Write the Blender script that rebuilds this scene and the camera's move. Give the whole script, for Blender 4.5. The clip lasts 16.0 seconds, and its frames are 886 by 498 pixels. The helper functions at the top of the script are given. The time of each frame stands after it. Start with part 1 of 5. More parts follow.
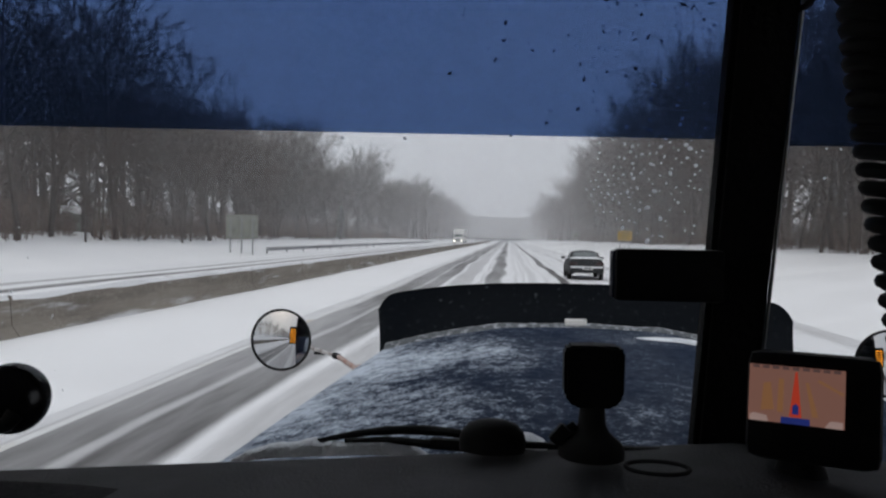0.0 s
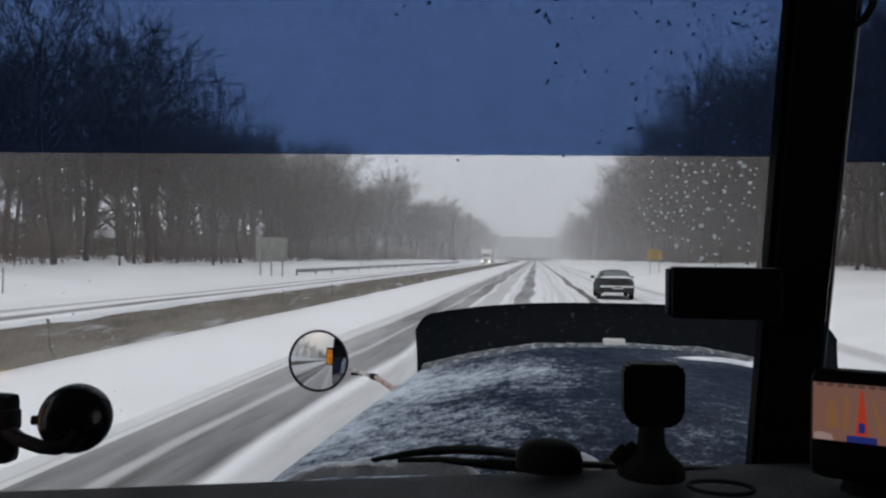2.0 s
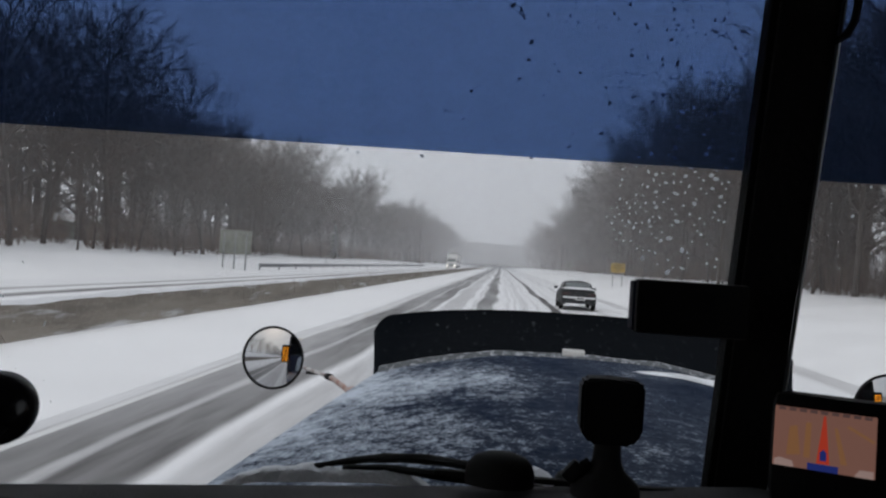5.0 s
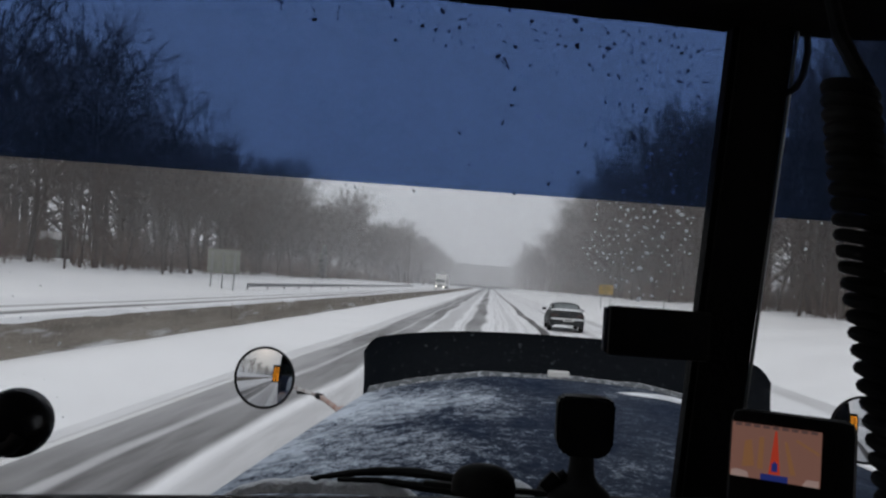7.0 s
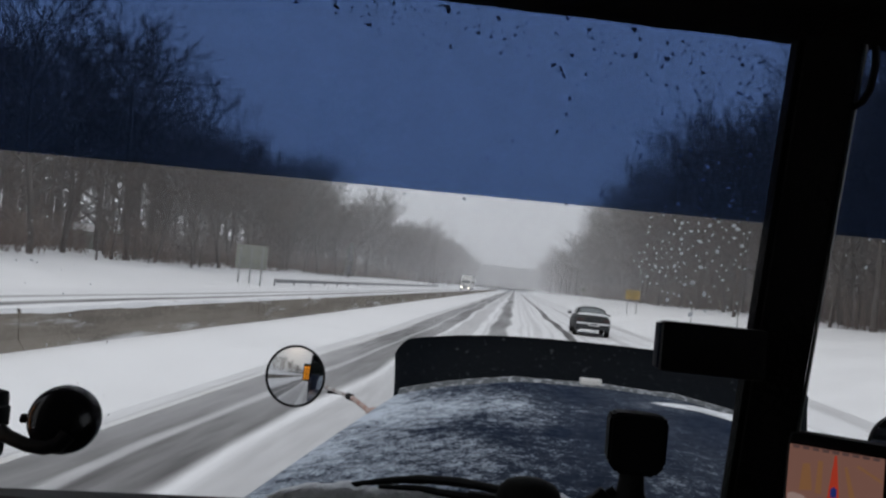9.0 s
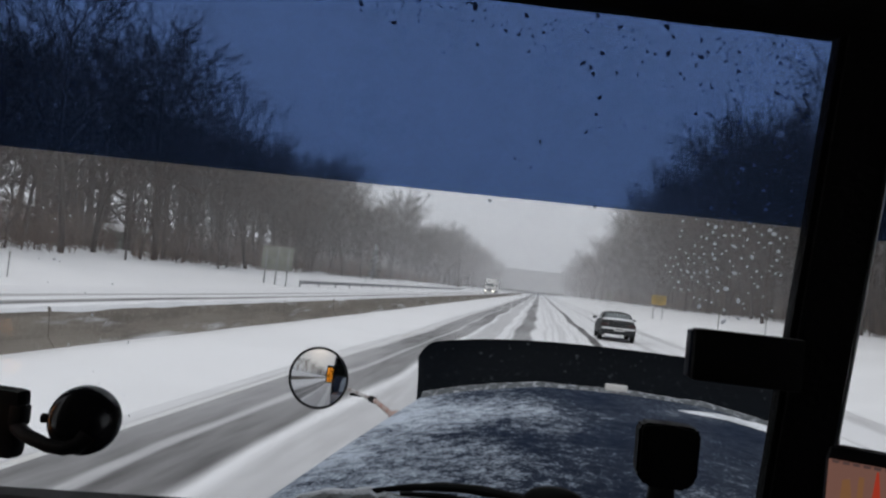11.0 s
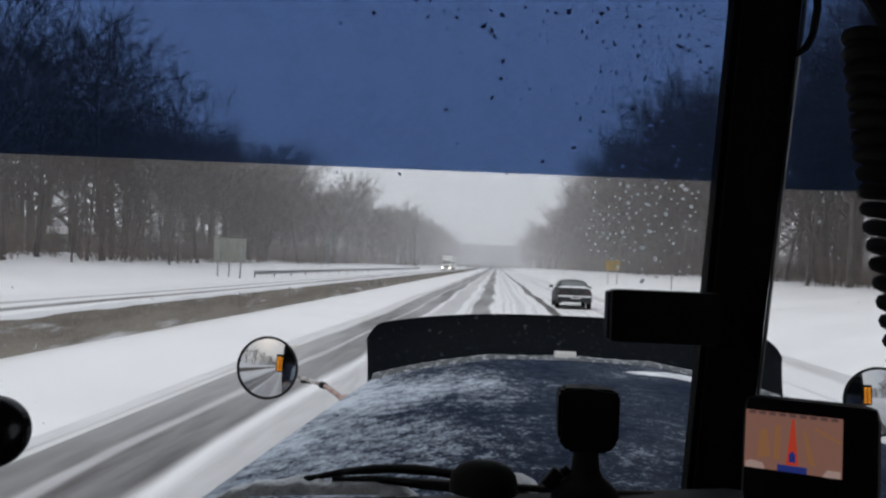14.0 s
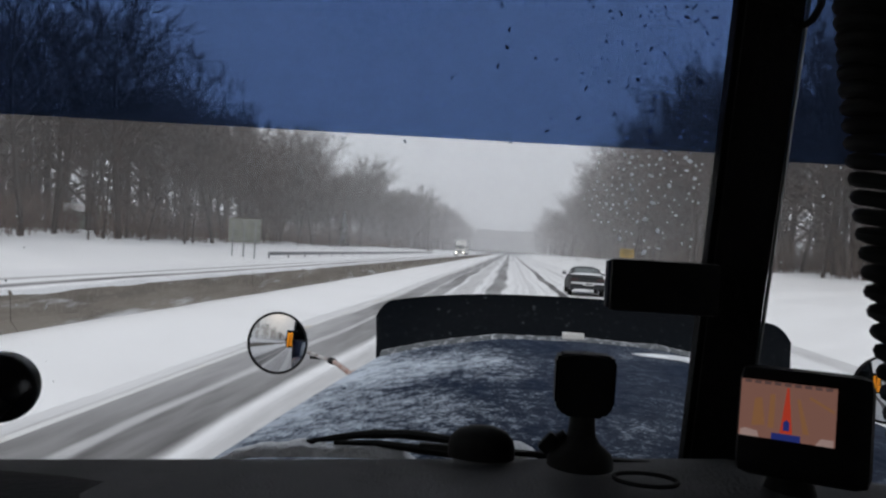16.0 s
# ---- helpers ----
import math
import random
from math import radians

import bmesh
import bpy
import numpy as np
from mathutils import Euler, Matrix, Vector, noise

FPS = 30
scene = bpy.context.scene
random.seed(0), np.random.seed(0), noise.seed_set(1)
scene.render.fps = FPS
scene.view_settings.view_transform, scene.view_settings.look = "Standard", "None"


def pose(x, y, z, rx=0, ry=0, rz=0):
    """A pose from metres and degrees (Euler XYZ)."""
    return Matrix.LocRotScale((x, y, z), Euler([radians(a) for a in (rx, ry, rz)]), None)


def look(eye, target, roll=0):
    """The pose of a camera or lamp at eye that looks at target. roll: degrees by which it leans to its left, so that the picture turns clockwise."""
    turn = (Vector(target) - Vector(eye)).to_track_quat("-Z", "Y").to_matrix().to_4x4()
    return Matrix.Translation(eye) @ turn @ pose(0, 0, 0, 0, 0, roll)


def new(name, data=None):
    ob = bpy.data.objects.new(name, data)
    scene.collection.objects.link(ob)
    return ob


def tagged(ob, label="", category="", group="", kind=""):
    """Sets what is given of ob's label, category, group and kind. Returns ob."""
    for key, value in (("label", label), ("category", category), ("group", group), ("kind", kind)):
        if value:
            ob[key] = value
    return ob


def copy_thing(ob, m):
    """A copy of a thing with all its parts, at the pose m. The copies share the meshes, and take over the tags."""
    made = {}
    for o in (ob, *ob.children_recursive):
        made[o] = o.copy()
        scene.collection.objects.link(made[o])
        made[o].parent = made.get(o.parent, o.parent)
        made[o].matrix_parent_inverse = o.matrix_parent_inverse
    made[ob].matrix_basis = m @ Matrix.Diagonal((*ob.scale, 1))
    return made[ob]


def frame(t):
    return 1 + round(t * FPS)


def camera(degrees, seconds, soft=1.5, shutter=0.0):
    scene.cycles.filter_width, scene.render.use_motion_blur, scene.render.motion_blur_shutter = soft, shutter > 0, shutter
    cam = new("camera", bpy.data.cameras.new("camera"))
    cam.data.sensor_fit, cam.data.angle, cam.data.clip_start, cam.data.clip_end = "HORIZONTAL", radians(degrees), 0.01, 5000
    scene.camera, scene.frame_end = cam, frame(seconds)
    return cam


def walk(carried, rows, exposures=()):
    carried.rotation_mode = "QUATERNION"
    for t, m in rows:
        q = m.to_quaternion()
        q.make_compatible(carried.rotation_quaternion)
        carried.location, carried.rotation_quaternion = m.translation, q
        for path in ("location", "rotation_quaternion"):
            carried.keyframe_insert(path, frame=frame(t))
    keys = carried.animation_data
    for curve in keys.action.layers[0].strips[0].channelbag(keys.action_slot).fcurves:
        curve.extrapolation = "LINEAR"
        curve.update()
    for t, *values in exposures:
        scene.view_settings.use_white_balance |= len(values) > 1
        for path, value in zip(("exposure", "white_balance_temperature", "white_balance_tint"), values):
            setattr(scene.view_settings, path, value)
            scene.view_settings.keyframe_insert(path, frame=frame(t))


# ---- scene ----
def stand(rows):
    return [(t, look(eye, target, roll)) for t, eye, target, roll in rows]


PATH = [
    (0, (-0.264, 0.012, 1.946), (-0.435, 2.004, 1.914), 1.19),
    (0.5, (-0.305, 0.014, 1.965), (-0.547, 2.000, 1.977), 3.15),
    (1, (-0.319, -0.004, 1.959), (-0.596, 1.977, 1.987), 2.85),
    (1.5, (-0.285, 0.014, 1.937), (-0.490, 2.003, 1.914), 1.02),
    (2, (-0.294, 0.000, 1.945), (-0.539, 1.985, 1.966), 0.68),
    (2.5, (-0.278, -0.004, 1.939), (-0.504, 1.983, 1.968), 1.12),
    (3, (-0.293, -0.008, 1.940), (-0.534, 1.977, 1.977), 3.11),
    (3.5, (-0.270, 0.004, 1.932), (-0.443, 1.996, 1.946), 1.43),
    (4, (-0.278, 0.040, 1.944), (-0.432, 2.034, 1.953), 2.25),
    (4.5, (-0.275, 0.044, 1.932), (-0.425, 2.038, 1.923), 2.26),
    (5, (-0.290, 0.042, 1.942), (-0.446, 2.036, 1.975), 3.75),
    (5.2, (-0.292, 0.021, 1.960), (-0.466, 2.011, 2.056), 4.07),
    (7.3, (-0.282, -0.035, 1.949), (-0.406, 1.959, 2.038), 4.2),
    (7.5, (-0.278, -0.010, 1.949), (-0.436, 1.982, 2.041), 5.30),
    (8, (-0.303, -0.019, 1.949), (-0.526, 1.966, 2.047), 6.86),
    (8.2, (-0.313, -0.040, 1.953), (-0.507, 1.949, 2.034), 4.9),
    (10.3, (-0.319, -0.007, 1.962), (-0.546, 1.978, 2.053), 7.48),
    (10.5, (-0.333, -0.016, 1.969), (-0.590, 1.965, 2.058), 6.84),
    (11, (-0.318, -0.008, 1.958), (-0.582, 1.973, 2.044), 6.17),
    (11.5, (-0.320, -0.000, 1.960), (-0.585, 1.981, 2.040), 5.24),
    (12, (-0.288, 0.019, 1.976), (-0.442, 2.012, 2.048), 3.79),
    (12.5, (-0.269, 0.012, 1.981), (-0.404, 2.005, 2.071), 2.01),
    (13, (-0.253, 0.015, 1.973), (-0.353, 2.011, 2.055), 0.63),
    (13.5, (-0.256, -0.000, 1.961), (-0.367, 1.996, 2.035), 1.42),
    (14, (-0.271, 0.021, 1.958), (-0.414, 2.015, 1.997), 2.16),
    (14.5, (-0.294, 0.019, 1.955), (-0.473, 2.011, 1.978), 3.11),
    (15, (-0.265, 0.017, 1.956), (-0.424, 2.010, 1.972), 4.45),
    (15.5, (-0.240, -0.004, 1.952), (-0.328, 1.994, 1.983), 4.05),
    (16, (-0.257, 0.014, 1.938), (-0.434, 2.006, 1.935), 3.30),
]
cam = camera(60.7, 16.0, soft=2.3)
walk(cam, stand(PATH), [(0, 0.05), (5, 0.0), (7.5, -0.08), (8.2, -0.05), (10.5, 0.03), (12, 0.10), (12.5, 0.17), (13.5, 0.18), (14.5, 0.12), (15, 0.03), (15.5, 0.02), (16, 0.13)])

# ---- light: a dull overcast winter day ----
world = bpy.data.worlds.new("overcast")
scene.world = world
world.use_nodes = True
wn, wl = world.node_tree.nodes, world.node_tree.links
sky = wn.new("ShaderNodeTexSky")
sky.sky_type, sky.sun_disc = "NISHITA", False
sky.sun_elevation, sky.sun_rotation = radians(32), radians(200)
sky.dust_density, sky.air_density, sky.ozone_density = 6.0, 1.0, 1.0
dim = wn.new("ShaderNodeVectorMath")
dim.operation = "SCALE"
dim.inputs["Scale"].default_value = 0.09
cloud = wn.new("ShaderNodeMix")
cloud.data_type = "RGBA"
cloud.inputs["Factor"].default_value = 0.86
cloud.inputs["B"].default_value = (0.637, 0.662, 0.722, 1)
wl.new(sky.outputs["Color"], dim.inputs[0])
wl.new(dim.outputs["Vector"], cloud.inputs["A"])
wl.new(cloud.outputs["Result"], wn["Background"].inputs["Color"])
wn["Background"].inputs["Strength"].default_value = 1.0
scene.cycles.transparent_max_bounces = 32

sun = new("sun", bpy.data.lights.new("sun", "SUN"))
sun.data.energy, sun.data.angle, sun.data.color = 0.55, radians(40), (1.0, 0.97, 0.93)
sun.matrix_world = look((0, 0, 50), (10, 40, 0))


# ---- materials ----
def mat(name, base, rough=0.7, metal=0.0, vary=0.0, scale=5.0, bump=0.0, bump_scale=40.0, second=None, cover=0.5, emit=None, power=0.0, spec=0.5):
    """A principled surface: base colour, a second colour laid over it in patches, grain and fine relief."""
    m = bpy.data.materials.new(name)
    m.use_nodes = True
    n, l = m.node_tree.nodes, m.node_tree.links
    b = n["Principled BSDF"]
    b.inputs["Base Color"].default_value = (*base, 1)
    b.inputs["Roughness"].default_value, b.inputs["Metallic"].default_value = rough, metal
    b.inputs["Specular IOR Level"].default_value = spec
    geo = n.new("ShaderNodeTexCoord")
    if vary or second:
        tex = n.new("ShaderNodeTexNoise")
        tex.inputs["Scale"].default_value, tex.inputs["Detail"].default_value = scale, 8
        l.new(geo.outputs["Object"], tex.inputs["Vector"])
        mix = n.new("ShaderNodeMix")
        mix.data_type = "RGBA"
        other = second or tuple(c * (1 - vary) for c in base)
        mix.inputs["A"].default_value, mix.inputs["B"].default_value = (*base, 1), (*other, 1)
        ramp = n.new("ShaderNodeMapRange")
        ramp.inputs["From Min"].default_value = 0.62 - 0.3 * cover
        ramp.inputs["From Max"].default_value = 0.75 - 0.3 * cover
        l.new(tex.outputs["Fac"], ramp.inputs["Value"])
        l.new(ramp.outputs["Result"], mix.inputs["Factor"])
        l.new(mix.outputs["Result"], b.inputs["Base Color"])
    if bump:
        t2 = n.new("ShaderNodeTexNoise")
        t2.inputs["Scale"].default_value, t2.inputs["Detail"].default_value = bump_scale, 6
        l.new(geo.outputs["Object"], t2.inputs["Vector"])
        bp = n.new("ShaderNodeBump")
        bp.inputs["Strength"].default_value, bp.inputs["Distance"].default_value = bump, 0.02
        l.new(t2.outputs["Fac"], bp.inputs["Height"])
        l.new(bp.outputs["Normal"], b.inputs["Normal"])
    if emit:
        b.inputs["Emission Color"].default_value, b.inputs["Emission Strength"].default_value = (*emit, 1), power
    return m


def math_node(n, l, op, a, b=None):
    k = n.new("ShaderNodeMath")
    k.operation = op
    for i, v in enumerate((a, b)):
        if v is None:
            continue
        if isinstance(v, (int, float)):
            k.inputs[i].default_value = v
        else:
            l.new(v, k.inputs[i])
    return k.outputs[0]


def road_surface(name, tracks, cover):
    """Packed snow on asphalt with wheel tracks that run along the road: tracks of (x, half width, how bare)."""
    m = bpy.data.materials.new(name)
    m.use_nodes = True
    n, l = m.node_tree.nodes, m.node_tree.links
    b = n["Principled BSDF"]
    pos = n.new("ShaderNodeTexCoord").outputs["Object"]
    sep = n.new("ShaderNodeSeparateXYZ")
    l.new(pos, sep.inputs[0])

    def streak(sx, sy, scale, detail):
        mp = n.new("ShaderNodeMapping")
        mp.inputs["Scale"].default_value = (sx, sy, 1)
        l.new(pos, mp.inputs["Vector"])
        tx = n.new("ShaderNodeTexNoise")
        tx.inputs["Scale"].default_value, tx.inputs["Detail"].default_value = scale, detail
        l.new(mp.outputs["Vector"], tx.inputs["Vector"])
        return tx.outputs["Fac"]

    wander = math_node(n, l, "MULTIPLY", math_node(n, l, "SUBTRACT", streak(0.2, 0.05, 1.0, 2), 0.5), 1.3)
    ragged = math_node(n, l, "MULTIPLY", math_node(n, l, "SUBTRACT", streak(1.0, 0.09, 1.6, 6), 0.5), 0.75)
    x = math_node(n, l, "ADD", sep.outputs["X"], wander)
    total = None
    for cx, half, bare in tracks:
        d = math_node(n, l, "ABSOLUTE", math_node(n, l, "SUBTRACT", x, cx))
        r = n.new("ShaderNodeMapRange")
        r.interpolation_type = "SMOOTHSTEP"
        r.inputs["From Min"].default_value, r.inputs["From Max"].default_value = half * 1.28, half * 0.72
        r.inputs["To Min"].default_value, r.inputs["To Max"].default_value = 0, bare
        l.new(math_node(n, l, "ADD", d, math_node(n, l, "MULTIPLY", ragged, half * 1.1)), r.inputs["Value"])
        total = r.outputs["Result"] if total is None else math_node(n, l, "MAXIMUM", total, r.outputs["Result"])
    fine = streak(1.0, 0.10, 5.0, 10)
    grit = streak(1.0, 0.10, 9.0, 8)
    total = math_node(n, l, "ADD", total, math_node(n, l, "MULTIPLY", math_node(n, l, "SUBTRACT", fine, 0.5), cover))
    total = math_node(n, l, "ADD", total, math_node(n, l, "MULTIPLY", math_node(n, l, "SUBTRACT", grit, 0.5), cover * 0.8))
    patches = streak(1.0, 0.12, 0.55, 6)
    total = math_node(n, l, "MULTIPLY", total, math_node(n, l, "ADD", math_node(n, l, "MULTIPLY", patches, 1.3), 0.38))
    clamp = n.new("ShaderNodeClamp")
    l.new(total, clamp.inputs["Value"])
    mix = n.new("ShaderNodeMix")
    mix.data_type = "RGBA"
    mix.inputs["A"].default_value, mix.inputs["B"].default_value = (0.87, 0.87, 0.885, 1), (0.085, 0.080, 0.079, 1)
    l.new(clamp.outputs["Result"], mix.inputs["Factor"])
    l.new(mix.outputs["Result"], b.inputs["Base Color"])
    b.inputs["Roughness"].default_value = 0.62
    b.inputs["Specular IOR Level"].default_value = 0.25
    bp = n.new("ShaderNodeBump")
    bp.inputs["Strength"].default_value, bp.inputs["Distance"].default_value = 0.5, 0.04
    l.new(math_node(n, l, "SUBTRACT", fine, clamp.outputs["Result"]), bp.inputs["Height"])
    l.new(bp.outputs["Normal"], b.inputs["Normal"])
    return m


def clear_glass(name, tint, gloss):
    m = bpy.data.materials.new(name)
    m.use_nodes = True
    n, l = m.node_tree.nodes, m.node_tree.links
    n.remove(n["Principled BSDF"])
    t, g, mx, fr = (n.new(k) for k in ("ShaderNodeBsdfTransparent", "ShaderNodeBsdfGlossy", "ShaderNodeMixShader", "ShaderNodeFresnel"))
    t.inputs["Color"].default_value = (*tint, 1)
    g.inputs["Roughness"].default_value = 0.05
    fr.inputs["IOR"].default_value = gloss
    l.new(fr.outputs[0], mx.inputs[0])
    l.new(t.outputs[0], mx.inputs[1])
    l.new(g.outputs[0], mx.inputs[2])
    l.new(mx.outputs[0], n["Material Output"].inputs["Surface"])
    return m


def haze_sheet_mat(name, thick, seed):
    """A sheet that stands in for snowy haze: mostly clear, the rest white and lit from both sides, thicker in swathes.
    """
    m = bpy.data.materials.new(name)
    m.use_nodes = True
    n, l = m.node_tree.nodes, m.node_tree.links
    n.remove(n["Principled BSDF"])
    t, d, s, half, mx = (n.new(k) for k in ("ShaderNodeBsdfTransparent", "ShaderNodeBsdfDiffuse", "ShaderNodeBsdfTranslucent", "ShaderNodeMixShader", "ShaderNodeMixShader"))
    d.inputs["Color"].default_value = s.inputs["Color"].default_value = (0.93, 0.94, 0.96, 1)
    l.new(d.outputs[0], half.inputs[1])
    l.new(s.outputs[0], half.inputs[2])
    tc, tx = n.new("ShaderNodeTexCoord"), n.new("ShaderNodeTexNoise")
    tx.inputs["Scale"].default_value, tx.inputs["Detail"].default_value = 0.012 + 0.002 * seed, 3
    l.new(tc.outputs["Object"], tx.inputs["Vector"])
    swathe = math_node(n, l, "ADD", math_node(n, l, "MULTIPLY", tx.outputs["Fac"], 0.5), 0.75)
    sp = n.new("ShaderNodeSeparateXYZ")
    l.new(tc.outputs["Object"], sp.inputs[0])
    lift = n.new("ShaderNodeMapRange")
    lift.inputs["From Min"].default_value, lift.inputs["From Max"].default_value = 0.0, 2.5
    l.new(sp.outputs["Z"], lift.inputs["Value"])
    l.new(math_node(n, l, "MULTIPLY", math_node(n, l, "MULTIPLY", swathe, thick), lift.outputs["Result"]), mx.inputs[0])
    l.new(t.outputs[0], mx.inputs[1])
    l.new(half.outputs[0], mx.inputs[2])
    l.new(mx.outputs[0], n["Material Output"].inputs["Surface"])
    return m


def frosted_paint(name):
    """Dark blue paint under patches and streaks of frozen snow, thicker towards the near side of the hood."""
    m = bpy.data.materials.new(name)
    m.use_nodes = True
    n, l = m.node_tree.nodes, m.node_tree.links
    b = n["Principled BSDF"]
    pos = n.new("ShaderNodeTexCoord").outputs["Object"]
    sep = n.new("ShaderNodeSeparateXYZ")
    l.new(pos, sep.inputs[0])
    facs = []
    for sx, sy, scale, det in ((1.0, 0.70, 3.4, 6), (1.0, 0.72, 34.0, 9), (1.0, 0.8, 130.0, 5)):
        mp = n.new("ShaderNodeMapping")
        mp.inputs["Scale"].default_value = (sx, sy, 1)
        mp.inputs["Rotation"].default_value = (0, 0, radians(12))
        l.new(pos, mp.inputs["Vector"])
        tx = n.new("ShaderNodeTexNoise")
        tx.inputs["Scale"].default_value, tx.inputs["Detail"].default_value = scale, det
        tx.inputs["Roughness"].default_value = 0.62
        l.new(mp.outputs["Vector"], tx.inputs["Vector"])
        facs.append(tx.outputs["Fac"])
    lean = n.new("ShaderNodeMapRange")
    lean.inputs["From Min"].default_value, lean.inputs["From Max"].default_value = -0.85, 0.02
    lean.inputs["To Min"].default_value, lean.inputs["To Max"].default_value = 0.36, -0.09
    l.new(sep.outputs["X"], lean.inputs["Value"])
    v = math_node(n, l, "ADD", math_node(n, l, "MULTIPLY", facs[0], 1.00), math_node(n, l, "MULTIPLY", facs[1], 0.80))
    v = math_node(n, l, "ADD", v, math_node(n, l, "MULTIPLY", facs[2], 0.85))
    v = math_node(n, l, "SUBTRACT", math_node(n, l, "ADD", v, lean.outputs["Result"]), 0.19)
    ice = n.new("ShaderNodeMapRange")
    ice.inputs["From Min"].default_value, ice.inputs["From Max"].default_value = 1.17, 1.52
    ice.inputs["To Max"].default_value = 0.85
    l.new(v, ice.inputs["Value"])
    speck = n.new("ShaderNodeMapRange")
    speck.inputs["From Min"].default_value, speck.inputs["From Max"].default_value, speck.inputs["To Max"].default_value = 0.60, 0.72, 0.5
    l.new(math_node(n, l, "ADD", facs[2], math_node(n, l, "MULTIPLY", math_node(n, l, "SUBTRACT", facs[0], 0.5), 0.35)), speck.inputs["Value"])
    film = n.new("ShaderNodeMapRange")
    film.inputs["From Min"].default_value, film.inputs["From Max"].default_value, film.inputs["To Max"].default_value = 0.80, 1.25, 0.075
    l.new(math_node(n, l, "ADD", facs[0], facs[1]), film.inputs["Value"])
    frost = math_node(n, l, "MAXIMUM", math_node(n, l, "MAXIMUM", ice.outputs["Result"], speck.outputs["Result"]), film.outputs["Result"])
    mix = n.new("ShaderNodeMix")
    mix.data_type = "RGBA"
    mix.inputs["A"].default_value, mix.inputs["B"].default_value = (0.0065, 0.0150, 0.036, 1), (0.62, 0.69, 0.78, 1)
    l.new(frost, mix.inputs["Factor"])
    l.new(mix.outputs["Result"], b.inputs["Base Color"])
    b.inputs["Roughness"].default_value = 0.6
    b.inputs["Specular IOR Level"].default_value = 0.012
    bp = n.new("ShaderNodeBump")
    bp.inputs["Strength"].default_value, bp.inputs["Distance"].default_value = 0.6, 0.006
    l.new(v, bp.inputs["Height"])
    l.new(bp.outputs["Normal"], b.inputs["Normal"])
    return m


def flake_mat(name, clear, tone=(0.98, 0.98, 0.98)):
    m = bpy.data.materials.new(name)
    m.use_nodes = True
    n, l = m.node_tree.nodes, m.node_tree.links
    n.remove(n["Principled BSDF"])
    d, s, half = (n.new(k) for k in ("ShaderNodeBsdfDiffuse", "ShaderNodeBsdfTranslucent", "ShaderNodeMixShader"))
    half.inputs[0].default_value = clear
    d.inputs["Color"].default_value = s.inputs["Color"].default_value = (*tone, 1)
    l.new(d.outputs[0], half.inputs[1])
    l.new(s.outputs[0], half.inputs[2])
    l.new(half.outputs[0], n["Material Output"].inputs["Surface"])
    return m


def barrier_concrete(name):
    """Brown-grey concrete with long damp stains and thrown slush that has frozen on in splashes."""
    m = mat(name, (0.30, 0.265, 0.225), 0.92, bump=0.4, bump_scale=30)
    n, l = m.node_tree.nodes, m.node_tree.links
    b = n["Principled BSDF"]
    pos = n.new("ShaderNodeNewGeometry").outputs["Position"]
    facs = []
    for sc, scale, det in (((1, 0.22, 1.6), 1.4, 6), ((1, 0.16, 1.5), 1.9, 9), ((1, 0.8, 1), 14.0, 5)):
        mp, tx = n.new("ShaderNodeMapping"), n.new("ShaderNodeTexNoise")
        mp.inputs["Scale"].default_value = sc
        tx.inputs["Scale"].default_value, tx.inputs["Detail"].default_value, tx.inputs["Roughness"].default_value = scale, det, 0.62
        l.new(pos, mp.inputs["Vector"])
        l.new(mp.outputs["Vector"], tx.inputs["Vector"])
        facs.append(tx.outputs["Fac"])
    colour = None
    for fac, lo, hi, to in ((facs[0], 0.40, 0.66, (0.19, 0.165, 0.14)), (facs[2], 0.50, 0.75, (0.36, 0.33, 0.29)), (facs[1], 0.57, 0.72, (0.72, 0.72, 0.73))):
        r, mx = n.new("ShaderNodeMapRange"), n.new("ShaderNodeMix")
        mx.data_type = "RGBA"
        r.inputs["From Min"].default_value, r.inputs["From Max"].default_value = lo, hi
        l.new(fac, r.inputs["Value"])
        l.new(r.outputs["Result"], mx.inputs["Factor"])
        if colour is None:
            mx.inputs["A"].default_value = (0.30, 0.265, 0.225, 1)
        else:
            l.new(colour, mx.inputs["A"])
        mx.inputs["B"].default_value = (*to, 1)
        colour = mx.outputs["Result"]
    l.new(colour, b.inputs["Base Color"])
    return m


SNOW = mat("snow", (0.92, 0.92, 0.93), 0.75, vary=0.05, scale=0.35, bump=0.6, bump_scale=3.0, spec=0.2)
SLUSH = mat("dirty_slush", (0.58, 0.59, 0.61), 0.8, second=(0.78, 0.79, 0.81), scale=22.0, cover=0.4, bump=0.9, bump_scale=45.0, spec=0.2)
RIME = mat("gritty_ice", (0.13, 0.14, 0.15), 0.7, second=(0.45, 0.47, 0.50), scale=45.0, cover=0.40, bump=0.9, bump_scale=90.0, spec=0.2)
SNOW_CLUMP = mat("clumped_snow", (0.82, 0.84, 0.87), 0.8, vary=0.25, scale=9.0, bump=0.8, bump_scale=30.0, spec=0.2)
